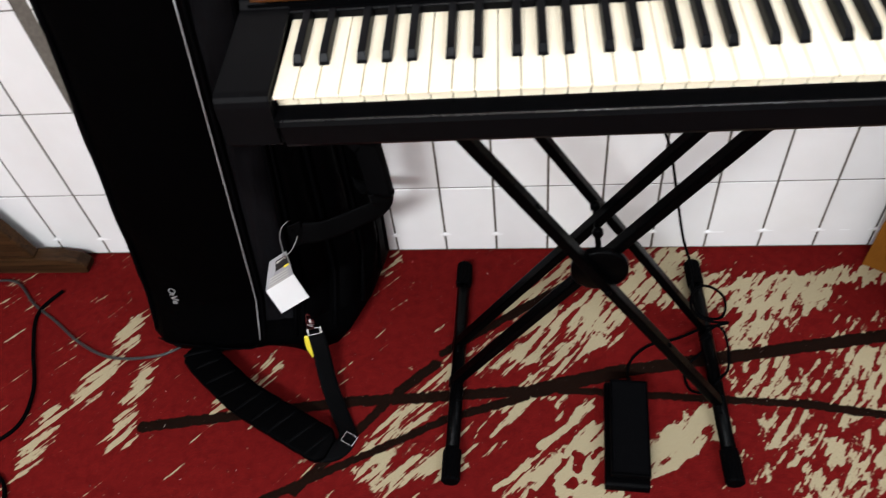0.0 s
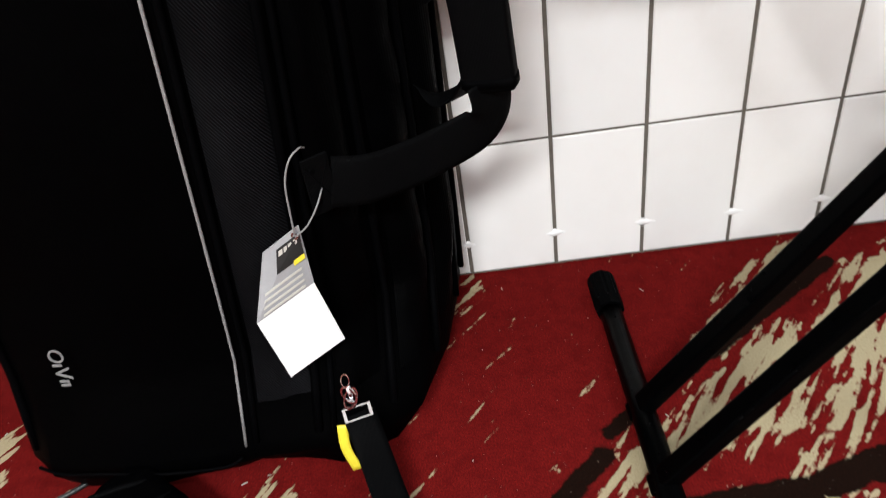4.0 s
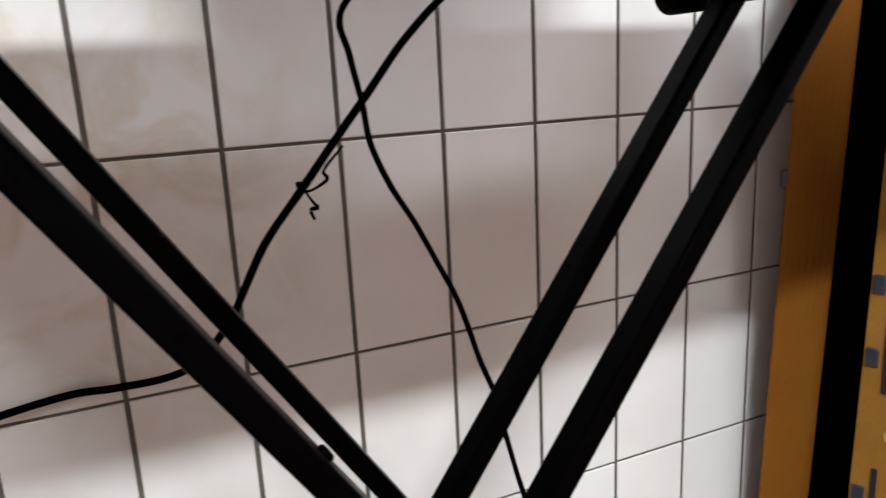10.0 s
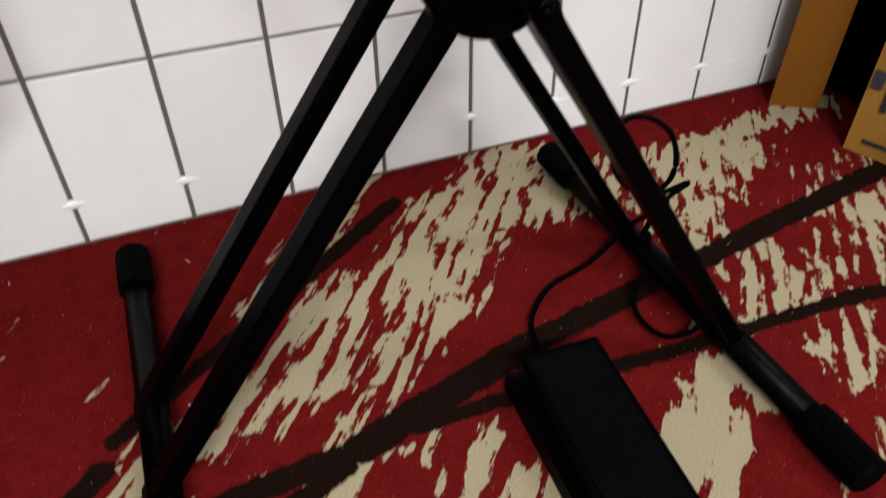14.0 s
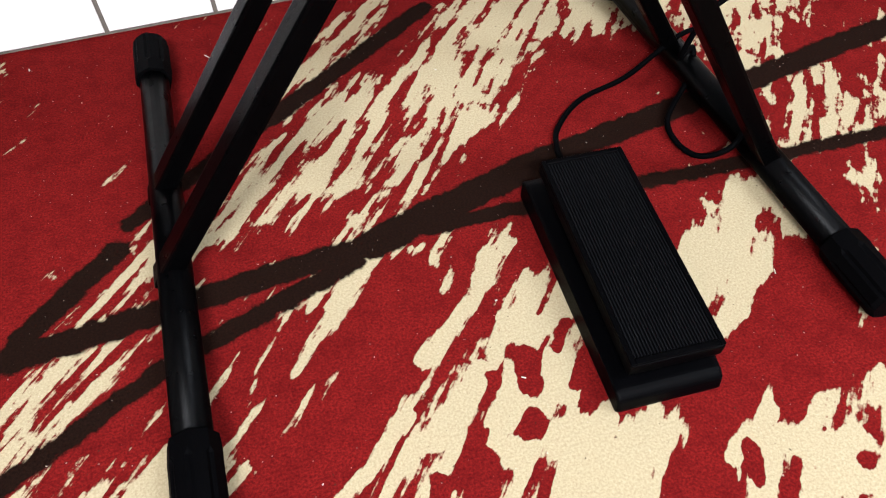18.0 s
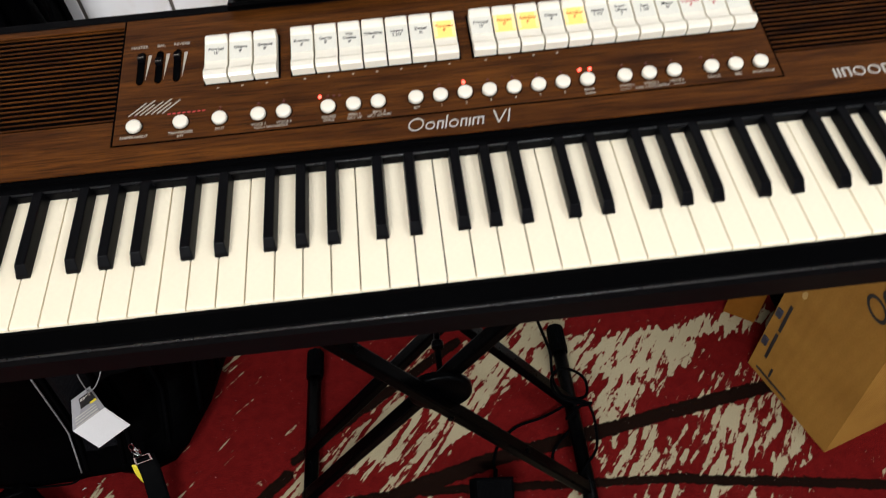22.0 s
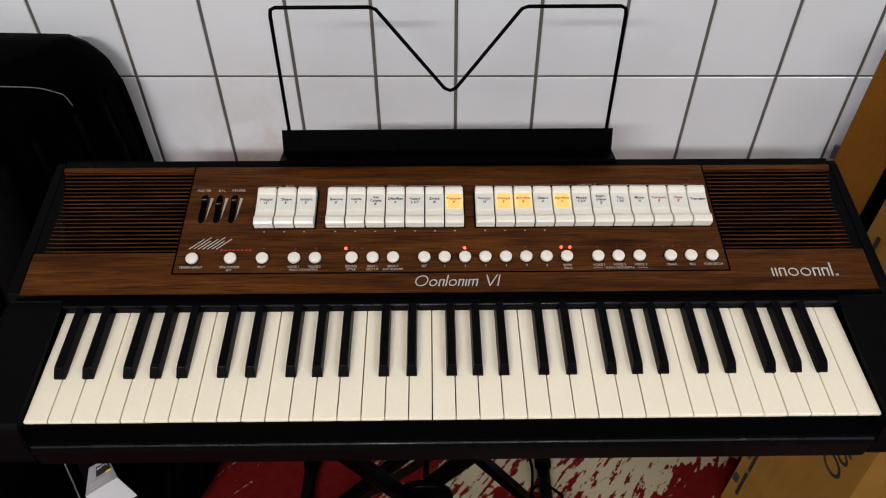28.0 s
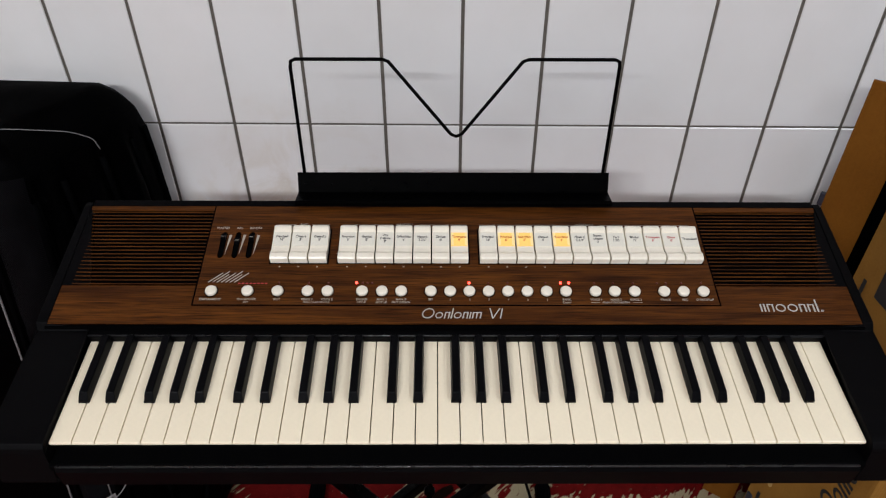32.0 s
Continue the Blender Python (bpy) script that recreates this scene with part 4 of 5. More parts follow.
for x in (-0.286, 0.272):
    bar = part("top_bar", tube([(x, -0.470, 0.815), (x, -0.235, 0.815)], 0.0155, 16), M_METAL, stand, "", AT, True)
    for y0, t in ((-0.484, -90), (-0.220, 90)):
        part("rubber_cap", lathe([(0.015, 0.0), (0.0185, 0.004), (0.0185, 0.045), (0.0165, 0.046)], 16), M_RUBBER, bar, "", pose(x, y0, 0.815, t, 0, 0), True)
HUB = (-0.0240, 0.4025)
hubm = pose(-0.0262, -0.4165, 0.4065, -90, 0, 0)
part("hinge_disc", lathe([(0.012, -0.002), (0.016, -0.0015), (0.043, 0.0), (0.047, 0.003), (0.047, 0.013), (0.043, 0.0155)], 40), M_METAL, stand, "round black locking disc", AT @ hubm, True)
part("hinge_pin", tube([(HUB[0], -0.405, HUB[1]), (HUB[0], -0.245, HUB[1])], 0.005, 12), M_METAL, stand, "", AT, True)
for y in (-0.332, -0.268):
    part("pivot_nut", lathe([(0.0085, -0.006), (0.0095, -0.004), (0.0095, 0.004), (0.0085, 0.006)], 12), M_METAL, stand, "", AT @ pose(HUB[0], y, HUB[1] + 0.008, 90, 0, 0), True)
bolt = mesh_of("bolt", lathe([(0.0052, 0.0), (0.0052, 0.002), (0.0040, 0.0032), (0.0022, 0.0034), (0.0018, 0.0022)], 14), M_METAL, True)
for k, z, s in ((2, 0.568, 1), (2, 0.214, 1)):
    off = 0.0082 * s
    at = Matrix.Translation((brace_x(k, z) + off * 0.836, BRACES[k][2], z + off * 0.549)) @ pose(0, 0, 0, 0, (90 - 33.3) + (0 if s > 0 else 180), 0)
    part("bolt", bolt, None, stand, "", AT @ at)
part("bolt", bolt, None, stand, "", AT @ pose(-0.0145, -0.4455, 0.388, 90, 0, 0))
badge = part("badge", lathe([(0.0159, -0.001), (0.0159, 0.0012), (0.0152, 0.0018)], 36), M_GREEN, stand, "round green badge with pale rings", AT @ pose(-0.2700, -0.4445, 0.7714, 90, 0, 0), True)
for a0 in (-70, 110):
    for r in (0.0090, 0.0112):
        part("badge_arc", ring_flat(r - 0.0007, r + 0.0007, 0.0018, 0.0022, 16, radians(a0 + 20), radians(a0 + 120)), M_WHITE, badge)
for k, s in ((0.0074, 0.0035), (0.0, 0.0030), (-0.0074, 0.0038)):
    part("badge_mark", box(-s * 0.75, s * 0.75, k * 0.85 - s * 0.75, k * 0.85 + s * 0.75, 0.0018, 0.0024, 0.0005), M_WHITE, badge, "", pose(0, 0, 0, 0, 0, 14))

# ---- expression pedal ----
pedal = thing("foot_pedal", "black plastic foot pedal with a ribbed tread on the carpet", "pedal", pose(0.0475, -0.476, 0, 0, 0, -3.5))
prof = [(-0.132, 0.0), (-0.134, 0.005), (-0.132, 0.0165), (-0.126, 0.0205), (-0.110, 0.0215), (0.078, 0.026), (0.088, 0.022), (0.090, 0.0)]
part("base", prism(prof, -0.0455, 0.0360, bevel=0.003, segments=3), M_PEDAL, pedal)
slope = math.degrees(math.atan2(0.013, 0.203))
tread = part("tread", box(-0.0360, 0.0360, 0.0, 0.1970, -0.0135, 0.0, 0.0022, 2), M_PEDAL, pedal, "", pose(0, -0.1215, 0.0425, slope, 0, 0))
for x0, x1, y0, y1 in ((-0.0358, -0.0318, 0.001, 0.196), (0.0318, 0.0358, 0.001, 0.196), (-0.0318, 0.0318, 0.001, 0.0055), (-0.0318, 0.0318, 0.1915, 0.196)):
    part("tread_rim", box(x0, x1, y0, y1, -0.001, 0.0016, 0.0005), M_PEDAL, tread)
rib = mesh_of("tread_rib", prism([(-0.00075, -0.0002), (-0.0004, 0.0015), (0.0004, 0.0015), (0.00075, -0.0002)], 0.0065, 0.1905, "y"), M_RIB)
for k in range(26):
    part("tread_rib", rib, None, tread, "", pose(-0.0306 + k * 0.0612 / 25, 0, 0))
part("neck", box(-0.026, 0.026, -0.09, 0.07, 0.018, 0.032, 0.002), M_DARK, pedal)
part("strain_relief", tube([(0.004, 0.088, 0.012), (0.006, 0.108, 0.012)], lambda t: 0.0050 - 0.0012 * t, 10), M_RUBBER, pedal, "", None, True)


# ---- cables ----
def cable(name, pts, r, label, mat=M_RUBBER, steps=8):
    pts = smooth_line(pts, steps)
    for q in pts:
        q.z = max(q.z, r)
    return solid(name, tube(pts, r, 8), mat, label, "cable", smooth=True)


power = [(-0.62, -0.10, 0.36), (-0.54, -0.11, 0.405), (-0.47, -0.10, 0.44), (-0.414, -0.065, 0.466), (-0.344, -0.024, 0.468), (-0.271, -0.014, 0.474), (-0.227, -0.025, 0.476), (-0.180, -0.045, 0.484), (-0.150, -0.062, 0.501), (-0.122, -0.088, 0.542), (-0.109, -0.108, 0.575), (-0.089, -0.128, 0.620), (-0.055, -0.141, 0.666), (-0.020, -0.130, 0.703), (0.018, -0.118, 0.742), (0.062, -0.115, 0.792), (0.110, -0.130, 0.835), (0.165, -0.20, 0.862), (0.21, -0.262, 0.868)]
cable("power_cable", power, 0.0038, "black power cable running along the tiled wall")
tie_wire = [(-0.015, -0.138, 0.699), (-0.034, -0.139, 0.680), (-0.033, -0.143, 0.674), (-0.036, -0.145, 0.670), (-0.050, -0.1465, 0.664), (-0.057, -0.142, 0.666), (-0.058, -0.137, 0.670), (-0.053, -0.136, 0.668), (-0.051, -0.142, 0.660), (-0.046, -0.143, 0.652), (-0.043, -0.143, 0.648), (-0.050, -0.143, 0.647), (-0.047, -0.143, 0.638)]
solid("wire_tie", tube(smooth_line(tie_wire, 4), lambda t: 0.0012 + 0.0007 * math.sin(t * 9.0) ** 2, 6), M_RUBBER, "twisted black wire tie on the power cable", "cable tie", smooth=True)
pc = [(0.12, -0.262, 0.868), (0.03, -0.215, 0.855), (-0.016, -0.172, 0.812), (-0.010, -0.162, 0.774), (0.000, -0.155, 0.735), (0.005, -0.155, 0.700), (0.022, -0.150, 0.662), (0.042, -0.153, 0.626), (0.060, -0.158, 0.587), (0.075, -0.163, 0.553), (0.085, -0.166, 0.522), (0.102, -0.157, 0.478), (0.118, -0.157, 0.436), (0.128, -0.157, 0.390), (0.143, -0.165, 0.321), (0.161, -0.190, 0.240), (0.180, -0.225, 0.188), (0.181, -0.248, 0.165), (0.184, -0.265, 0.137), (0.199, -0.275, 0.106), (0.223, -0.280, 0.095), (0.241, -0.285, 0.108), (0.243, -0.285, 0.137), (0.236, -0.275, 0.162), (0.214, -0.265, 0.177), (0.192, -0.260, 0.175), (0.179, -0.265, 0.155), (0.182, -0.275, 0.124), (0.200, -0.285, 0.106), (0.226, -0.295, 0.104), (0.249, -0.304, 0.115), (0.230, -0.300, 0.099), (0.216, -0.300, 0.080), (0.209, -0.295, 0.042), (0.232, -0.280, 0.038), (0.222, -0.300, 0.020), (0.176, -0.344, 0.008), (0.178, -0.390, 0.006), (0.205, -0.405, 0.020), (0.2335, -0.385, 0.040), (0.262, -0.340, 0.016), (0.262, -0.275, 0.036), (0.236, -0.257, 0.040), (0.170, -0.269, 0.010), (0.113, -0.283, 0.006), (0.075, -0.314, 0.006), (0.060, -0.345, 0.008), (0.058, -0.372, 0.012)]
cable("pedal_cable", pc, 0.0029, "thin black pedal cable looped round the stand foot")
for pts in ([(-1.52, -0.10, 0.01), (-1.44, -0.10, 0.006), (-1.36, -0.17, 0.006), (-1.278, -0.223, 0.006), (-1.19, -0.285, 0.006), (-1.092, -0.326, 0.006), (-0.985, -0.320, 0.006), (-0.93, -0.29, 0.006)],):
    cable("grey_cable", pts, 0.0032, "grey-green cable lying on the red carpet", M_GREY)
cable("floor_cable", [(-1.30, -0.13, 0.008), (-1.335, -0.20, 0.006), (-1.30, -0.30, 0.006), (-1.247, -0.410, 0.006), (-1.24, -0.50, 0.006), (-1.30, -0.548, 0.006), (-1.38, -0.50, 0.006), (-1.42, -0.56, 0.006), (-1.30, -0.60, 0.006), (-1.22, -0.62, 0.006), (-1.19, -0.68, 0.006), (-1.25, -0.73, 0.006), (-1.36, -0.72, 0.006)], 0.0045, "black cable coiled on the red carpet")

# ---- soft keyboard case ----
BAG = Vector((-0.74, -0.16, 0))
bag = thing("keyboard_case", "tall black nylon keyboard bag leaning upright against the tiles", "bag", Matrix.Translation(BAG))
TB = Matrix.Translation(-BAG)


def bag_loop(z, grow=0.0):
    """The outline of the bag at a height, anticlockwise from the wall's left end."""
    e = max(0.0, 0.16 - z) / 0.16
    l, p, r = -1.012 + 0.158 * z, -0.742 + 0.118 * z, -0.480 + 0.024 * z - 0.016 * max(0.0, z - 0.75) / 0.25
    low = 0.050 * e
    g = grow
    return [(l + 0.02, -0.016), (l - g, -0.10), (l - g, -0.20), (l + 0.012 - g, -0.255 - 0.015 * e), (l + 0.05, -0.272 - low * 0.7), ((l + p) / 2, -0.277 - low - g), (p - 0.02, -0.276 - low - g), (p + 0.012, -0.270 - low),
            (p + 0.08, -0.256 - low * 1.25 - g), (p * 0.5 + r * 0.5, -0.232 - low * 1.9 - g), (r - 0.055 - 0.006 * e, -0.165 - low * 2.5 - g), (r - 0.018 - 0.006 * e, -0.105 - low * 1.6), (r - 0.002 - 0.003 * e, -0.065), (r, -0.030), (r - 0.012, -0.014)]


bm = bmesh.new()
heights = [0.0, 0.012, 0.035, 0.07, 0.11, 0.16, 0.22, 0.30, 0.38, 0.46, 0.54, 0.62, 0.70, 0.78, 0.84, 0.90, 0.945, 0.985, 1.012, 1.029, 1.037]
loops = []
random.seed(8)
for z in heights:
    shrink = 0.0
    if z < 0.035:
        shrink = 0.035 - z
    if z > 0.94:
        t = (z - 0.94) / 0.098
        shrink = 0.070 * (1 - math.sqrt(max(0.0, 1 - t * t)))
    pts = bag_loop(z)
    cx = sum(q[0] for q in pts) / len(pts)
    cy = sum(q[1] for q in pts) / len(pts)
    row = []
    for x, y in pts:
        d = Vector((x - cx, y - cy))
        d *= max(0.0, 1 - shrink / max(0.08, d.length))
        w = 0.004 * noise.noise((x * 9, z * 7, y * 9))
        row.append(bm.verts.new((cx + d.x + w, min(-0.012, cy + d.y + w), z)))
    loops.append(row)
n = len(loops[0])
for a, b in zip(loops, loops[1:]):
    for k in range(n):
        bm.faces.new((a[k], a[(k + 1) % n], b[(k + 1) % n], b[k]))
bm.faces.new(loops[0][::-1])
bm.faces.new(loops[-1])
bmesh.ops.subdivide_edges(bm, edges=bm.edges[:], cuts=1, use_grid_fill=True, smooth=0.6)
for v in bm.verts:
    f = noise.noise((v.co.x * 14, v.co.y * 14, v.co.z * 9)) * 0.004 + noise.noise((v.co.x * 40, v.co.y * 40, v.co.z * 26)) * 0.0018
    v.co += Vector((f * 0.5, f, 0)) if v.co.y < -0.03 else Vector((0, 0, 0))
body = part("body", bm, M_CLOTH, bag, "", TB, True)


def on_bag(k, z, out=0.004):
    """A point on the outline: k runs along its corners."""
    pts = bag_loop(z)
    i = int(k)
    a, b = Vector(pts[i]), Vector(pts[min(i + 1, len(pts) - 1)])
    q = a.lerp(b, k - i)
    d = (b - a).normalized()
    nrm = Vector((d.y, -d.x))
    if nrm.y > 0:
        nrm = -nrm
    q = q + nrm * out
    return Vector((q.x, q.y, z))


zs = [0.055 + 0.05 * i for i in range(19)]
pipe = [on_bag(6.75, z, 0.004) for z in zs if z < 0.88]
part("piping", tube(pipe, 0.0017, 6), M_PIPE, bag, "thin silver piping", TB, True)
over = [(-0.505, -0.127, 0.964), (-0.5085, -0.130, 0.981), (-0.5145, -0.135, 0.9895), (-0.5305, -0.148, 1.0045), (-0.5565, -0.169, 1.019), (-0.587, -0.194, 1.035), (-0.640, -0.205, 1.038)]
part("top_piping", tube(smooth_line(over, 4), 0.0007, 6), M_PIPE, bag, "thin silver piping", TB, True)
front = [on_bag(k, 0.045 + 0.004 * math.sin(k * 3), 0.010) for k in (3.6, 4.2, 4.8, 5.4, 6.0, 6.6)]
part("lower_piping", tube(smooth_line(front, 3), 0.0020, 6), M_RUBBER, bag, "", TB, True)
# zip tapes and raised seams
for k, r in ((7.05, 0.004), (8.1, 0.005), (8.45, 0.004), (9.55, 0.005), (10.55, 0.005), (11.6, 0.0045), (12.6, 0.004), (3.3, 0.005)):
    part("seam", tube([on_bag(k, z, 0.002) for z in zs], r, 6), M_RUBBER, bag, "", TB, True)
# padded pocket panels between the seams
for k0, k1, z0, z1, kind in ((7.15, 8.0, 0.10, 1.0, "mesh"), (8.6, 9.4, 0.09, 0.98, "folded"), (9.7, 10.4, 0.08, 0.98, "quilted"), (10.7, 11.5, 0.08, 0.98, "plain")):
    pm = bmesh.new()
    grid = []
    for i in range(85):
        z = z0 + (z1 - z0) * i / 84
        row = []
        for j in range(9):
            u = j / 8
            puff = 0.013 * math.sin(math.pi * u) ** 0.6 * min(1, 8 * min(i, 84 - i) / 84 + 0.15)
            puff += 0.003 * noise.noise((u * 3, z * 16, k0))
            if kind == "mesh":
                puff += 0.005 * noise.noise((u * 2, z * 13, 4.0)) * math.sin(math.pi * u)
            elif kind == "quilted":
                puff *= 0.55 + 0.45 * abs(math.sin(math.pi * z / 0.062)) ** 0.45
            elif kind == "folded":
                puff -= 0.006 * max(0.0, 1 - abs((z + 0.02 * math.sin(u * 3)) % 0.21 - 0.10) / 0.016) * math.sin(math.pi * u)
            row.append(pm.verts.new(on_bag(k0 + (k1 - k0) * u, z, 0.001 + max(0, puff))))
        grid.append(row)
    for a, b in zip(grid, grid[1:]):
        for j in range(8):
            pm.faces.new((a[j], a[j + 1], b[j + 1], b[j]))
    part("padded_panel", pm, M_MESH if kind == "mesh" else M_CLOTH, bag, "coarse twill side panel" if kind == "mesh" else "", TB, True)
marks("maker_mark", "OiVn", 0.015, M_PIPE, bag, TB @ Matrix.Translation((-0.890, -0.2885, 0.185)) @ pose(0, 0, 0, 90, 0, 0) @ pose(0, 0, 0, 0, 0, -96), "small silver maker's lettering", thick=0.001, length=0.052)
# carrying handle: two webbing loops held by a wrapped grip
grip_a, grip_b = Vector((-0.430, -0.195, 0.520)), Vector((-0.421, -0.198, 0.388))
STRAPS = [
    [(-0.545, -0.250, 0.618), (-0.516, -0.232, 0.596), (-0.486, -0.212, 0.572), (-0.456, -0.198, 0.542), (-0.434, -0.195, 0.508)],
    [(-0.575, -0.262, 0.345), (-0.545, -0.252, 0.337), (-0.510, -0.232, 0.333), (-0.470, -0.210, 0.335), (-0.436, -0.198, 0.345), (-0.422, -0.196, 0.364), (-0.424, -0.196, 0.392)],
    [(-0.500, -0.105, 0.600), (-0.470, -0.130, 0.590), (-0.446, -0.165, 0.555), (-0.432, -0.186, 0.512)],
    [(-0.500, -0.105, 0.345), (-0.475, -0.130, 0.352), (-0.450, -0.165, 0.364), (-0.434, -0.186, 0.394)],
]
for k, pts in enumerate(STRAPS):
    part("webbing", tube(smooth_line(pts, 6), 0.025 if k < 2 else 0.019, 12, flat=0.08, up=(0.75, -1, 0.1)), M_WEB, bag, "flat woven handle strap", TB, True)
for px, py, pz in ((-0.583, -0.268, 0.348), (-0.556, -0.258, 0.634)):
    patch = Vector((px, py, pz))
    part("stitched_patch", box(-0.013, 0.013, -0.0015, 0.0015, -0.029, 0.029, 0.001), M_WEB, bag, "", TB @ Matrix.Translation(patch) @ pose(0, 0, 0, 0, 0, 32))
    for s in (-1, 1):
        part("stitching", tube([(-0.011, -0.002, -0.022 * s), (0.011, -0.002, 0.022 * s)], 0.0006, 6), M_WEB, bag, "cross stitching", TB @ Matrix.Translation(patch) @ pose(0, 0, 0, 0, 0, 32))
    for dz in (-0.016, 0.016):
        part("rivet", lathe([(0.0030, 0.0), (0.0030, 0.0012), (0.0018, 0.002)], 10), M_RUBBER, bag, "", TB @ Matrix.Translation(patch + Vector((-0.004, -0.003, dz))) @ pose(0, 0, 0, 90, 0, 32))
way = (grip_b - grip_a).normalized()
grip = tube([grip_a - way * 0.004, grip_a, grip_a + way * 0.003, grip_a.lerp(grip_b, 0.5) + Vector((0.001, 0, 0)), grip_b - way * 0.003, grip_b, grip_b + way * 0.004], lambda t: 0.0258 if 0.02 < t < 0.98 else 0.0240, 24, flat=0.42, up=(0.35, 1, 0), square=True)
grip = part("grip", grip, M_WEB, bag, "wrapped padded grip", TB, True)
for t in (0.03, 0.97):
    c = grip_a.lerp(grip_b, t)
    part("binding", tube([c - way * 0.0045, c + way * 0.0045], 0.0266, 24, flat=0.43, up=(0.35, 1, 0), square=True), M_RUBBER, grip, "", None, True)
part("grip_flap", tube([grip_a + Vector((0.017, -0.013, -0.004)), grip_b + Vector((0.018, -0.013, 0.004))], 0.0030, 6), M_WEB, grip, "", None, True)
# hang tag on a loop
tagm = [(-0.643, -0.298, 0.304), (-0.608, -0.285, 0.320), (-0.609, -0.289, 0.256), (-0.663, -0.320, 0.241), (-0.598, -0.281, 0.172), (-0.653, -0.314, 0.160)]
tag = thing("swing_tag", "folded white and grey paper swing tag hanging on the bag", "tag", Matrix.Translation(tagm[3]))
TT = Matrix.Translation(-Vector(tagm[3]))


def sheet(quad, thick=0.0012):
    q = [Vector(v) for v in quad]
    nrm = (q[1] - q[0]).cross(q[3] - q[0]).normalized() * thick
    b = bmesh.new()
    lo = [b.verts.new(v) for v in q]
    hi = [b.verts.new(v + nrm) for v in q]
    b.faces.new(lo[::-1])
    b.faces.new(hi)
    for i in range(4):
        b.faces.new((lo[i], lo[(i + 1) % 4], hi[(i + 1) % 4], hi[i]))
    return b


part("upper_leaf", sheet([tagm[3], tagm[2], tagm[1], tagm[0]]), M_LEAF, tag, "grey printed upper leaf", TT)
part("lower_leaf", sheet([tagm[5], tagm[4], tagm[2], tagm[3]]), M_PAPER, tag, "blank white lower leaf", TT)
a, b, c, d = (Vector(tagm[i]) for i in (3, 2, 1, 0))
at = lambda u, v: a.lerp(b, u).lerp(d.lerp(c, u), v) + Vector((0.0015, -0.003, 0))
part("dark_block", sheet([at(0.35, 0.55), at(0.95, 0.55), at(0.95, 0.92), at(0.35, 0.92)], 0.0004), M_INK, tag, "", TT)
part("yellow_block", sheet([at(0.72, 0.50), at(0.95, 0.50), at(0.95, 0.58), at(0.72, 0.58)], 0.0008), M_YELLOW, tag, "", TT)
for k in range(4):
    part("print_bar", sheet([at(0.1, 0.06 + 0.10 * k), at(0.85, 0.06 + 0.10 * k), at(0.85, 0.10 + 0.10 * k), at(0.1, 0.10 + 0.10 * k)], 0.0004), M_WHITE, tag, "", TT)
for k, (u, w) in enumerate(((0.40, 0.10), (0.53, 0.08), (0.64, 0.09), (0.77, 0.09))):
    part("print_bar", sheet([at(u, 0.80), at(u + w, 0.80), at(u + w, 0.88), at(u, 0.88)], 0.0007), M_WHITE, tag, "", TT)
part("cord", tube(smooth_line([(-0.612, -0.291, 0.313), (-0.610, -0.292, 0.336), (-0.607, -0.290, 0.366), (-0.599, -0.286, 0.386), (-0.590, -0.279, 0.392), (-0.588, -0.268, 0.386)], 6), 0.0010, 6), M_PIPE, tag, "thin grey cord", TT, True)
part("cord", tube(smooth_line([(-0.612, -0.292, 0.312), (-0.600, -0.288, 0.319), (-0.588, -0.280, 0.334), (-0.582, -0.268, 0.345)], 6), 0.0010, 6), M_PIPE, tag, "thin grey cord", TT, True)
part("eyelet", ring_flat(0.0018, 0.0036, 0, 0.001, 12), M_CHROME, tag, "", TT @ Matrix.Translation((-0.6125, -0.2905, 0.312)) @ pose(0, 0, 0, 80, 0, -20))

# shoulder strap lying on the carpet
strap = thing("shoulder_strap", "black padded shoulder strap lying on the carpet beside the bag", "strap", pose(-0.69, -0.50, 0))
TS = Matrix.Translation((0.69, 0.50, 0))
pad = smooth_line([(-0.880, -0.320, 0.040), (-0.852, -0.350, 0.030), (-0.800, -0.393, 0.028), (-0.746, -0.435, 0.028), (-0.690, -0.468, 0.028), (-0.634, -0.498, 0.026), (-0.575, -0.528, 0.020), (-0.540, -0.543, 0.014)], 14)
part("pad", tube(pad, lambda t: 0.037 * min(1, 0.55 + 6 * min(t, 1 - t)) * (1 + 0.035 * abs(math.sin(t * 34)) ** 0.5), 18, flat=0.36, up=(0.4, -0.5, 1), square=True), M_CLOTH, strap, "quilted shoulder pad", TS, True)
for k in range(9):
    c = pad[8 + k * 10]
    way = (pad[9 + k * 10] - c).normalized()
    side = way.cross(Vector((0.4, -0.5, 1)).normalized()).normalized()
    top = side.cross(way).normalized()
    part("pleat", tube([c + side * 0.031 - way * 0.014 + top * 0.011, c + top * 0.0145, c - side * 0.031 + way * 0.014 + top * 0.011], 0.0035, 8, flat=0.7), M_WEB, strap, "", TS, True)
web = smooth_line([(-0.600, -0.305, 0.085), (-0.590, -0.330, 0.060), (-0.565, -0.400, 0.030), (-0.535, -0.460, 0.012), (-0.510, -0.512, 0.008), (-0.530, -0.545, 0.008), (-0.570, -0.552, 0.014)], 6)
part("webbing", tube(web, 0.019, 10, flat=0.09, up=(0.3, -0.3, 1)), M_WEB, strap, "", TS, True)
ring = ring_flat(0.017, 0.020, 0, 0.003, 4, radians(45), radians(45) + 2 * math.pi, sx=0.8)
part("slide_buckle", ring, M_CHROME, strap, "chrome slide buckle", TS @ pose(-0.505, -0.520, 0.012, 8, 0, 65))
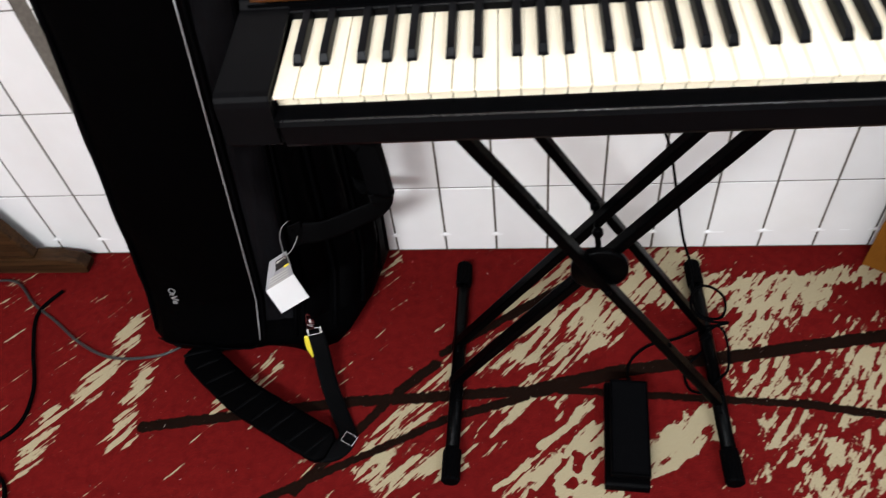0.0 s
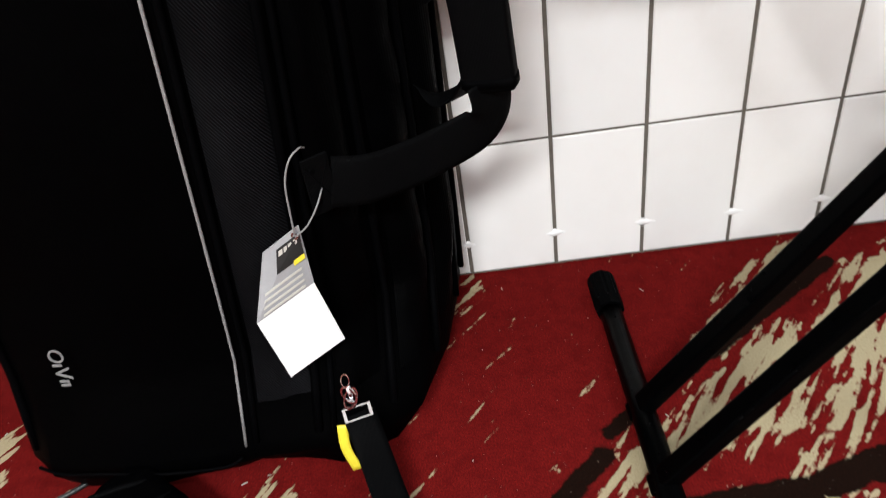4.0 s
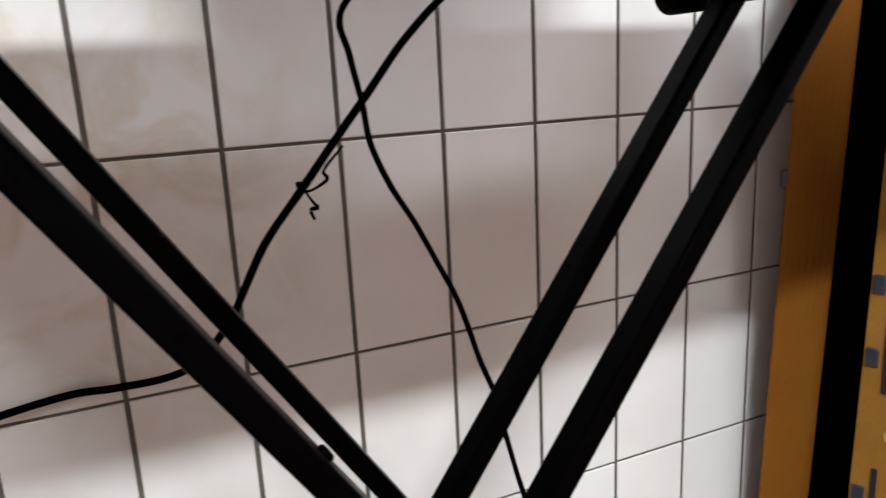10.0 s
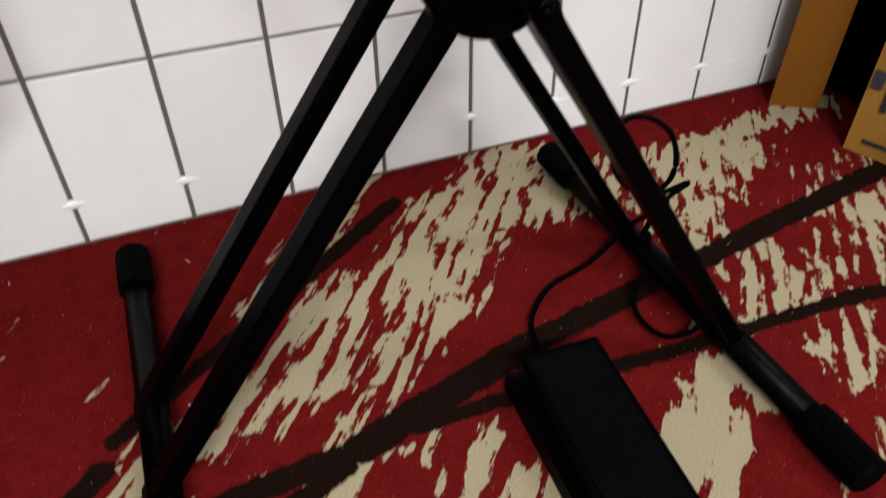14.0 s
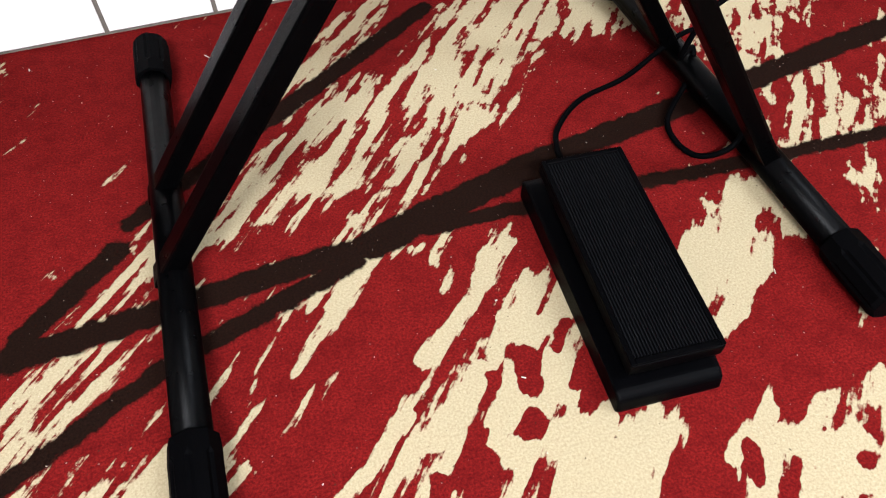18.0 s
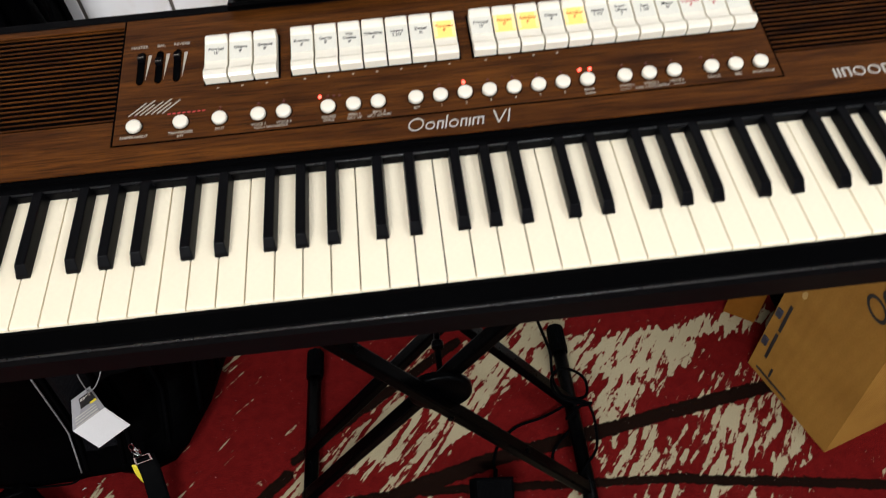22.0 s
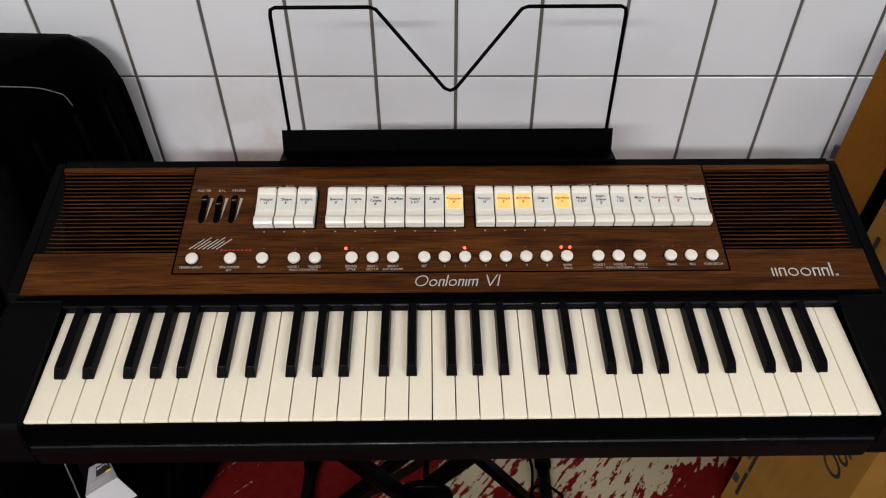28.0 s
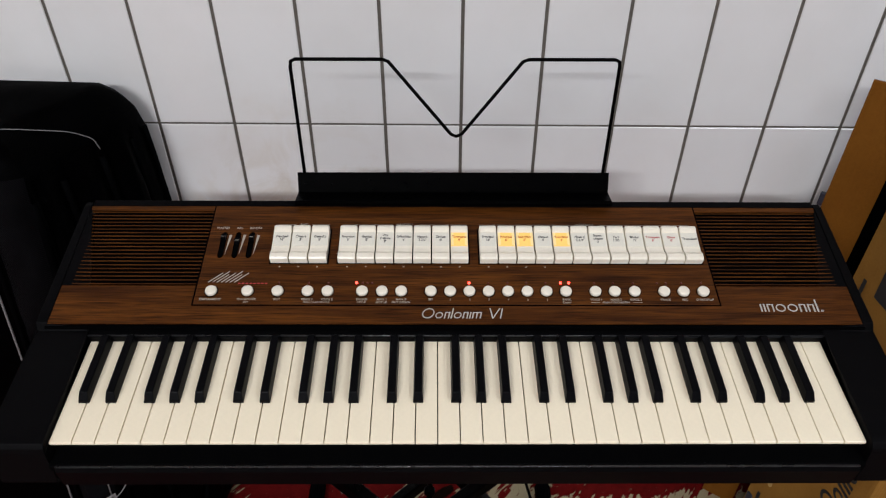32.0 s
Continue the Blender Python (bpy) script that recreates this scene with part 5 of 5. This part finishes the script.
for z, turn, size in ((0.113, 24, 1.0), (0.118, -26, 0.9), (0.140, 6, 0.62)):
    part("snap_hook", ring_flat(0.0105 * size, 0.0133 * size, 0, 0.003, 20, sx=0.55), M_CHROME, strap, "chrome snap hook", TS @ pose(-0.603, -0.308, z, 72, turn, 8))
part("hook_post", tube([(-0.602, -0.307, 0.096), (-0.603, -0.306, 0.128)], 0.0030, 8), M_CHROME, strap, "", TS, True)
part("d_ring", ring_flat(0.0085, 0.0108, 0, 0.003, 4, radians(45), radians(45) + 2 * math.pi, sx=2.0), M_CHROME, strap, "", TS @ pose(-0.600, -0.309, 0.091, 62, 0, 16))
part("ribbon", tube(smooth_line([(-0.618, -0.316, 0.080), (-0.620, -0.322, 0.050), (-0.612, -0.330, 0.022)], 4), 0.0062, 8, flat=0.15, up=(0, 1, 0)), M_YELLOW, strap, "small yellow ribbon", TS, True)

# ---- shipping carton ----
carton = thing("shipping_carton", "tall open brown cardboard carton standing against the tiles", "box", pose(0.72, -0.20, 0))
TC = Matrix.Translation((-0.72, 0.20, 0))
A0, B0 = Vector((0.615, -0.189, 0)), Vector((0.689, -0.398, 0))
TOP = 1.10


def slab(a, b, h, thick, upa, upb, z0=0.0, into=None):
    """An upright cardboard sheet from a to b whose ends rise along upa and upb."""
    nrm = (b - a).cross(Vector((0, 0, 1))).normalized() * thick
    bm = bmesh.new() if into is None else into
    q = [a + upa * z0, b + upb * z0, b + upb * h, a + upa * h]
    lo = [bm.verts.new(v) for v in q]
    hi = [bm.verts.new(v - nrm) for v in q]
    bm.faces.new(lo)
    bm.faces.new(hi[::-1])
    for i in range(4):
        bm.faces.new((lo[i], lo[(i + 1) % 4], hi[(i + 1) % 4], hi[i]))
    return bm


UP = Vector((0, 0, 1))
UPF = Vector((-0.015, -0.047, 1))
UPA, UPB = Vector((0.006, -0.016, 1)), Vector((-0.05, 0.0, 1))
fb = bmesh.new()
for k in range(22):
    slab(A0, B0, TOP * (k + 1) / 22, 0.006, UPA, UPB, TOP * k / 22, fb)
bmesh.ops.remove_doubles(fb, verts=fb.verts, dist=1e-5)
part("front_panel", fb, M_CARD, carton, "", TC)
C0 = Vector((1.10, -0.262, 0))
part("side_panel", slab(B0, C0, TOP, 0.006, UPB, UPB), M_CARD, carton, "", TC)
part("back_panel", slab(Vector((1.10, -0.014, 0)), Vector((0.690, -0.016, 0)), 1.04, 0.006, UP, UP), M_CARD, carton, "", TC)
# flap cut off where the inside turns dark, in the cardboard toned as shaded
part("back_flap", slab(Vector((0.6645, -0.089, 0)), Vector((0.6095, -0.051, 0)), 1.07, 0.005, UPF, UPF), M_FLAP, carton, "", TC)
# added black block: stands in for the shade deep inside the carton
part("dark_interior", box(0.716, 1.05, -0.235, -0.026, 0.004, 0.97, 0.006), M_DARK, carton, "black block that stands in for the unlit inside of the carton", TC)
part("end_panel", slab(C0, Vector((1.10, -0.014, 0)), TOP, 0.006, UPB, UP), M_CARD, carton, "", TC)
for z in (0.905, 0.935, 0.968):
    part("torn_hole", lathe([(0.0036, 0.0), (0.0030, 0.0006), (0.0012, 0.0008)], 9), M_INK, carton, "", TC @ Matrix.Translation((0.6262 - 0.015 * z, -0.0642 - 0.047 * z, z)) @ pose(0, 0, 0, 90, 0, -34))
for z in (0.60, 0.86):
    part("plastic_clip", box(-0.008, 0.006, -0.003, 0.003, -0.012, 0.012, 0.0015), M_CLIP, carton, "dark blue plastic clip", TC @ pose(0.6090 - 0.015 * z, -0.0525 - 0.047 * z, z, 0, 0, -34))
# print, tape and clips on the front panel


def face(u, z):
    """A pose on the front panel: u along it from the open edge, z up."""
    l = (B0 - A0).length
    p = (A0 + UPA * z).lerp(B0 + UPB * z, u / l)
    rise = UPA.lerp(UPB, u / l).normalized()
    along = ((B0 + UPB * z) - (A0 + UPA * z)).normalized()
    out = along.cross(rise).normalized()
    return Matrix.Translation(p + out * 0.0016) @ Matrix((along, out.cross(along), out)).transposed().to_4x4()


for z0, z1 in ((0.065, 0.150), (0.160, 0.242), (0.345, 0.435), (0.442, 0.530), (0.630, 0.716), (0.724, 0.810)):
    part("dash_print", box(-0.0035, 0.0035, 0, z1 - z0, 0, 0.0004), M_INK, carton, "", TC @ face(0.029, z0))
for z in (0.105, 0.200, 0.389, 0.483, 0.673, 0.770):
    part("plastic_clip", box(-0.006, 0.008, -0.012, 0.012, -0.002, 0.003, 0.0015), M_CLIP, carton, "dark blue plastic clip", TC @ face(0.010, z))
for z, w, h in ((0.292, 0.010, 0.022), (0.575, 0.013, 0.030), (0.560, 0.007, 0.052)):
    part("glue_scuff", prism([(0.0, -h * 0.4), (w * 0.6, -h * 0.5), (w, -h * 0.1), (w * 0.8, h * 0.5), (w * 0.2, h * 0.4), (-w * 0.2, 0.0)], 0.0, 0.0003, "z"), M_GLUE, carton, "smeared pale glue", TC @ face(0.036, z))
part("corner_print", box(0.0, 0.087, 0, 0.006, 0, 0.0004), M_INK, carton, "", TC @ face(0.020, 0.017))
part("corner_print", box(0.0, 0.005, 0, 0.030, 0, 0.0004), M_INK, carton, "", TC @ face(0.052, 0.027))
marks("maker_mark", "iinoonnl.", 0.049, M_INK, carton, TC @ face(0.094, 0.527) @ pose(0, 0, 0, 0, 0, 90), "dark printed maker's lettering", lean=0.0, weight=0.09, length=0.222)
marks("name_mark", "Oonlonim Vl", 0.048, M_INK, carton, TC @ face(0.175, 0.524) @ pose(0, 0, 0, 0, 0, 90), "dark printed lettering", lean=0.18, weight=0.13, length=0.28)
part("label_print", box(-0.020, 0.020, 0, 0.12, 0, 0.0004), M_INK, carton, "", TC @ face(0.080, 0.80))

# ---- wooden furniture foot ----
bench = thing("wooden_stand", "dark stained wooden stand with a sled foot by the wall", "furniture", pose(-1.45, -0.07, 0))
TW = Matrix.Translation((1.45, 0.07, 0))
part("foot", prism([(-1.262, 0.0), (-1.258, 0.022), (-1.275, 0.042), (-1.33, 0.052), (-1.62, 0.060), (-1.80, 0.05), (-1.80, 0.0)], -0.066, -0.026, "y", bevel=0.005), M_OAK, bench, "", TW)
part("leg", prism([(-1.385, 0.055), (-1.47, 0.30), (-1.53, 0.47), (-1.60, 0.47), (-1.56, 0.25), (-1.52, 0.055)], -0.062, -0.030, "y", bevel=0.006), M_OAK, bench, "", TW)
part("knob", lathe([(0.012, 0), (0.026, 0.008), (0.030, 0.03), (0.024, 0.052), (0.01, 0.058)], 20), M_OAK, bench, "", TW @ pose(-1.500, -0.066, 0.440, 70, 0, 0), True)
part("shelf", box(-1.9, -1.50, -0.30, -0.02, 0.46, 0.50, 0.006, 2), M_OAK, bench, "", TW)

# ---- crumbs on the carpet ----
cr = bmesh.new()
random.seed(21)
for _ in range(70):
    x, y, s = random.uniform(-1.2, 0.7), random.uniform(-0.95, -0.03), random.uniform(0.0005, 0.0012)
    a = random.uniform(0, 3.1)
    l = s * random.choice((1, 1, 2, 4))
    d = Vector((math.cos(a) * l, math.sin(a) * l, 0))
    e = Vector((-math.sin(a) * s * 0.6, math.cos(a) * s * 0.6, 0))
    c = Vector((x, y, 0.0014))
    v = [cr.verts.new(c + q) for q in (-d - e, d - e, d + e, -d + e, Vector((0, 0, s)))]
    for i in range(4):
        cr.faces.new((v[i], v[(i + 1) % 4], v[4]))
solid("carpet_crumbs", cr, M_PRINT, "pale crumbs and fluff scattered over the carpet", "debris", kind="stuff")

# ---- ceiling lamps ----
for x, y, watts in STRIPS:
    lamp = thing("unseen_ceiling_light", "white strip light added on the ceiling out of view", "lamp", pose(x, y, CEIL), group="ceiling strip lights")
    part("housing", box(-0.70, 0.70, -0.16, 0.16, -0.045, -0.001, 0.004), M_PLASTER, lamp)
    # weak glow added so the unseen housing reads as lit
    part("diffuser", box(-0.65, 0.65, -0.14, 0.14, -0.052, -0.0455, 0.002), M_LAMP, lamp, "glowing white diffuser")

# ---- wall tiles ----
TX, TZ, X0, Z0 = 0.1221, 0.2419, 0.0235, 0.2089
GX, GZ = 0.0026, 0.0018


def tile_mesh(w, h):
    bm = bmesh.new()
    b = 0.0012
    front = [bm.verts.new(q) for q in ((-w / 2 + b, 0, b), (w / 2 - b, 0, b), (w / 2 - b, 0, h - b), (-w / 2 + b, 0, h - b))]
    rim = [bm.verts.new(q) for q in ((-w / 2, b * 0.8, 0), (w / 2, b * 0.8, 0), (w / 2, b * 0.8, h), (-w / 2, b * 0.8, h))]
    back = [bm.verts.new((v.co.x, 0.006, v.co.z)) for v in rim]
    bm.faces.new(front)
    for a, c in ((front, rim), (rim, back)):
        for i in range(4):
            bm.faces.new((a[i], a[(i + 1) % 4], c[(i + 1) % 4], c[i]))
    return mesh_of("tile", bm, M_TILE)


full = tile_mesh(TX - 2 * GX, TZ - 2 * GZ)
cut = tile_mesh(TX - 2 * GX, Z0 - GZ - 0.004)
random.seed(5)
rest_v, rest_f = [], []
for c in range(-27, 27):
    for r in range(-1, 11):
        x = X0 + TX * (c + 0.5) - (0.031 if c < -9 else 0.0)
        z = 0.004 if r < 0 else Z0 + TZ * r + GZ
        if abs(x) > 3.5 or z + TZ > CEIL:
            continue
        if -14 <= c < 8 and r < 5:
            part("tile", cut if r < 0 else full, None, wall_north, "", pose(x, random.uniform(-0.0003, 0.0003), z, random.uniform(-0.12, 0.12), 0, random.uniform(-0.15, 0.15)))
        else:
            h = (Z0 - GZ - 0.004) if r < 0 else TZ - 2 * GZ
            w = TX - 2 * GX
            k = len(rest_v)
            rest_v += [(x - w / 2, 0, z), (x + w / 2, 0, z), (x + w / 2, 0, z + h), (x - w / 2, 0, z + h), (x - w / 2, 0.006, z), (x + w / 2, 0.006, z), (x + w / 2, 0.006, z + h), (x - w / 2, 0.006, z + h)]
            rest_f += [(k, k + 1, k + 2, k + 3), (k, k + 4, k + 5, k + 1), (k + 1, k + 5, k + 6, k + 2), (k + 2, k + 6, k + 7, k + 3), (k + 3, k + 7, k + 4, k)]
me = bpy.data.meshes.new("tile_field")
me.from_pydata(rest_v, [], rest_f)
me.materials.append(M_TILE)
tagged(part("tile_field", me, None, wall_north), kind="stuff")
# smeared bead of white caulk low on the wall, thickest where it fills the joints
bead = []
for k in range(330):
    x = -1.6 + k * 0.0071
    bead.append((x, 0.0012, 0.0555 + 0.004 * noise.noise((x * 5, 0, 0)) + 0.0010 * noise.noise((x * 40, 3, 0))))


def bead_size(t):
    x = -1.6 + t * 329 * 0.0071
    joint = abs((x - X0 + (0.031 if x < -1.08 else 0.0) + TX / 2) % TX - TX / 2)
    return 0.0022 + 0.0013 * noise.noise((x * 22, 1, 2)) + 0.0042 * max(0.0, 1 - joint / 0.016)


solid("trim", tube(bead, bead_size, 8, flat=0.45, up=(0, 1, 0)), M_CAULK, "smeared bead of white caulk low on the tiled wall", "caulk", kind="structure", smooth=True)
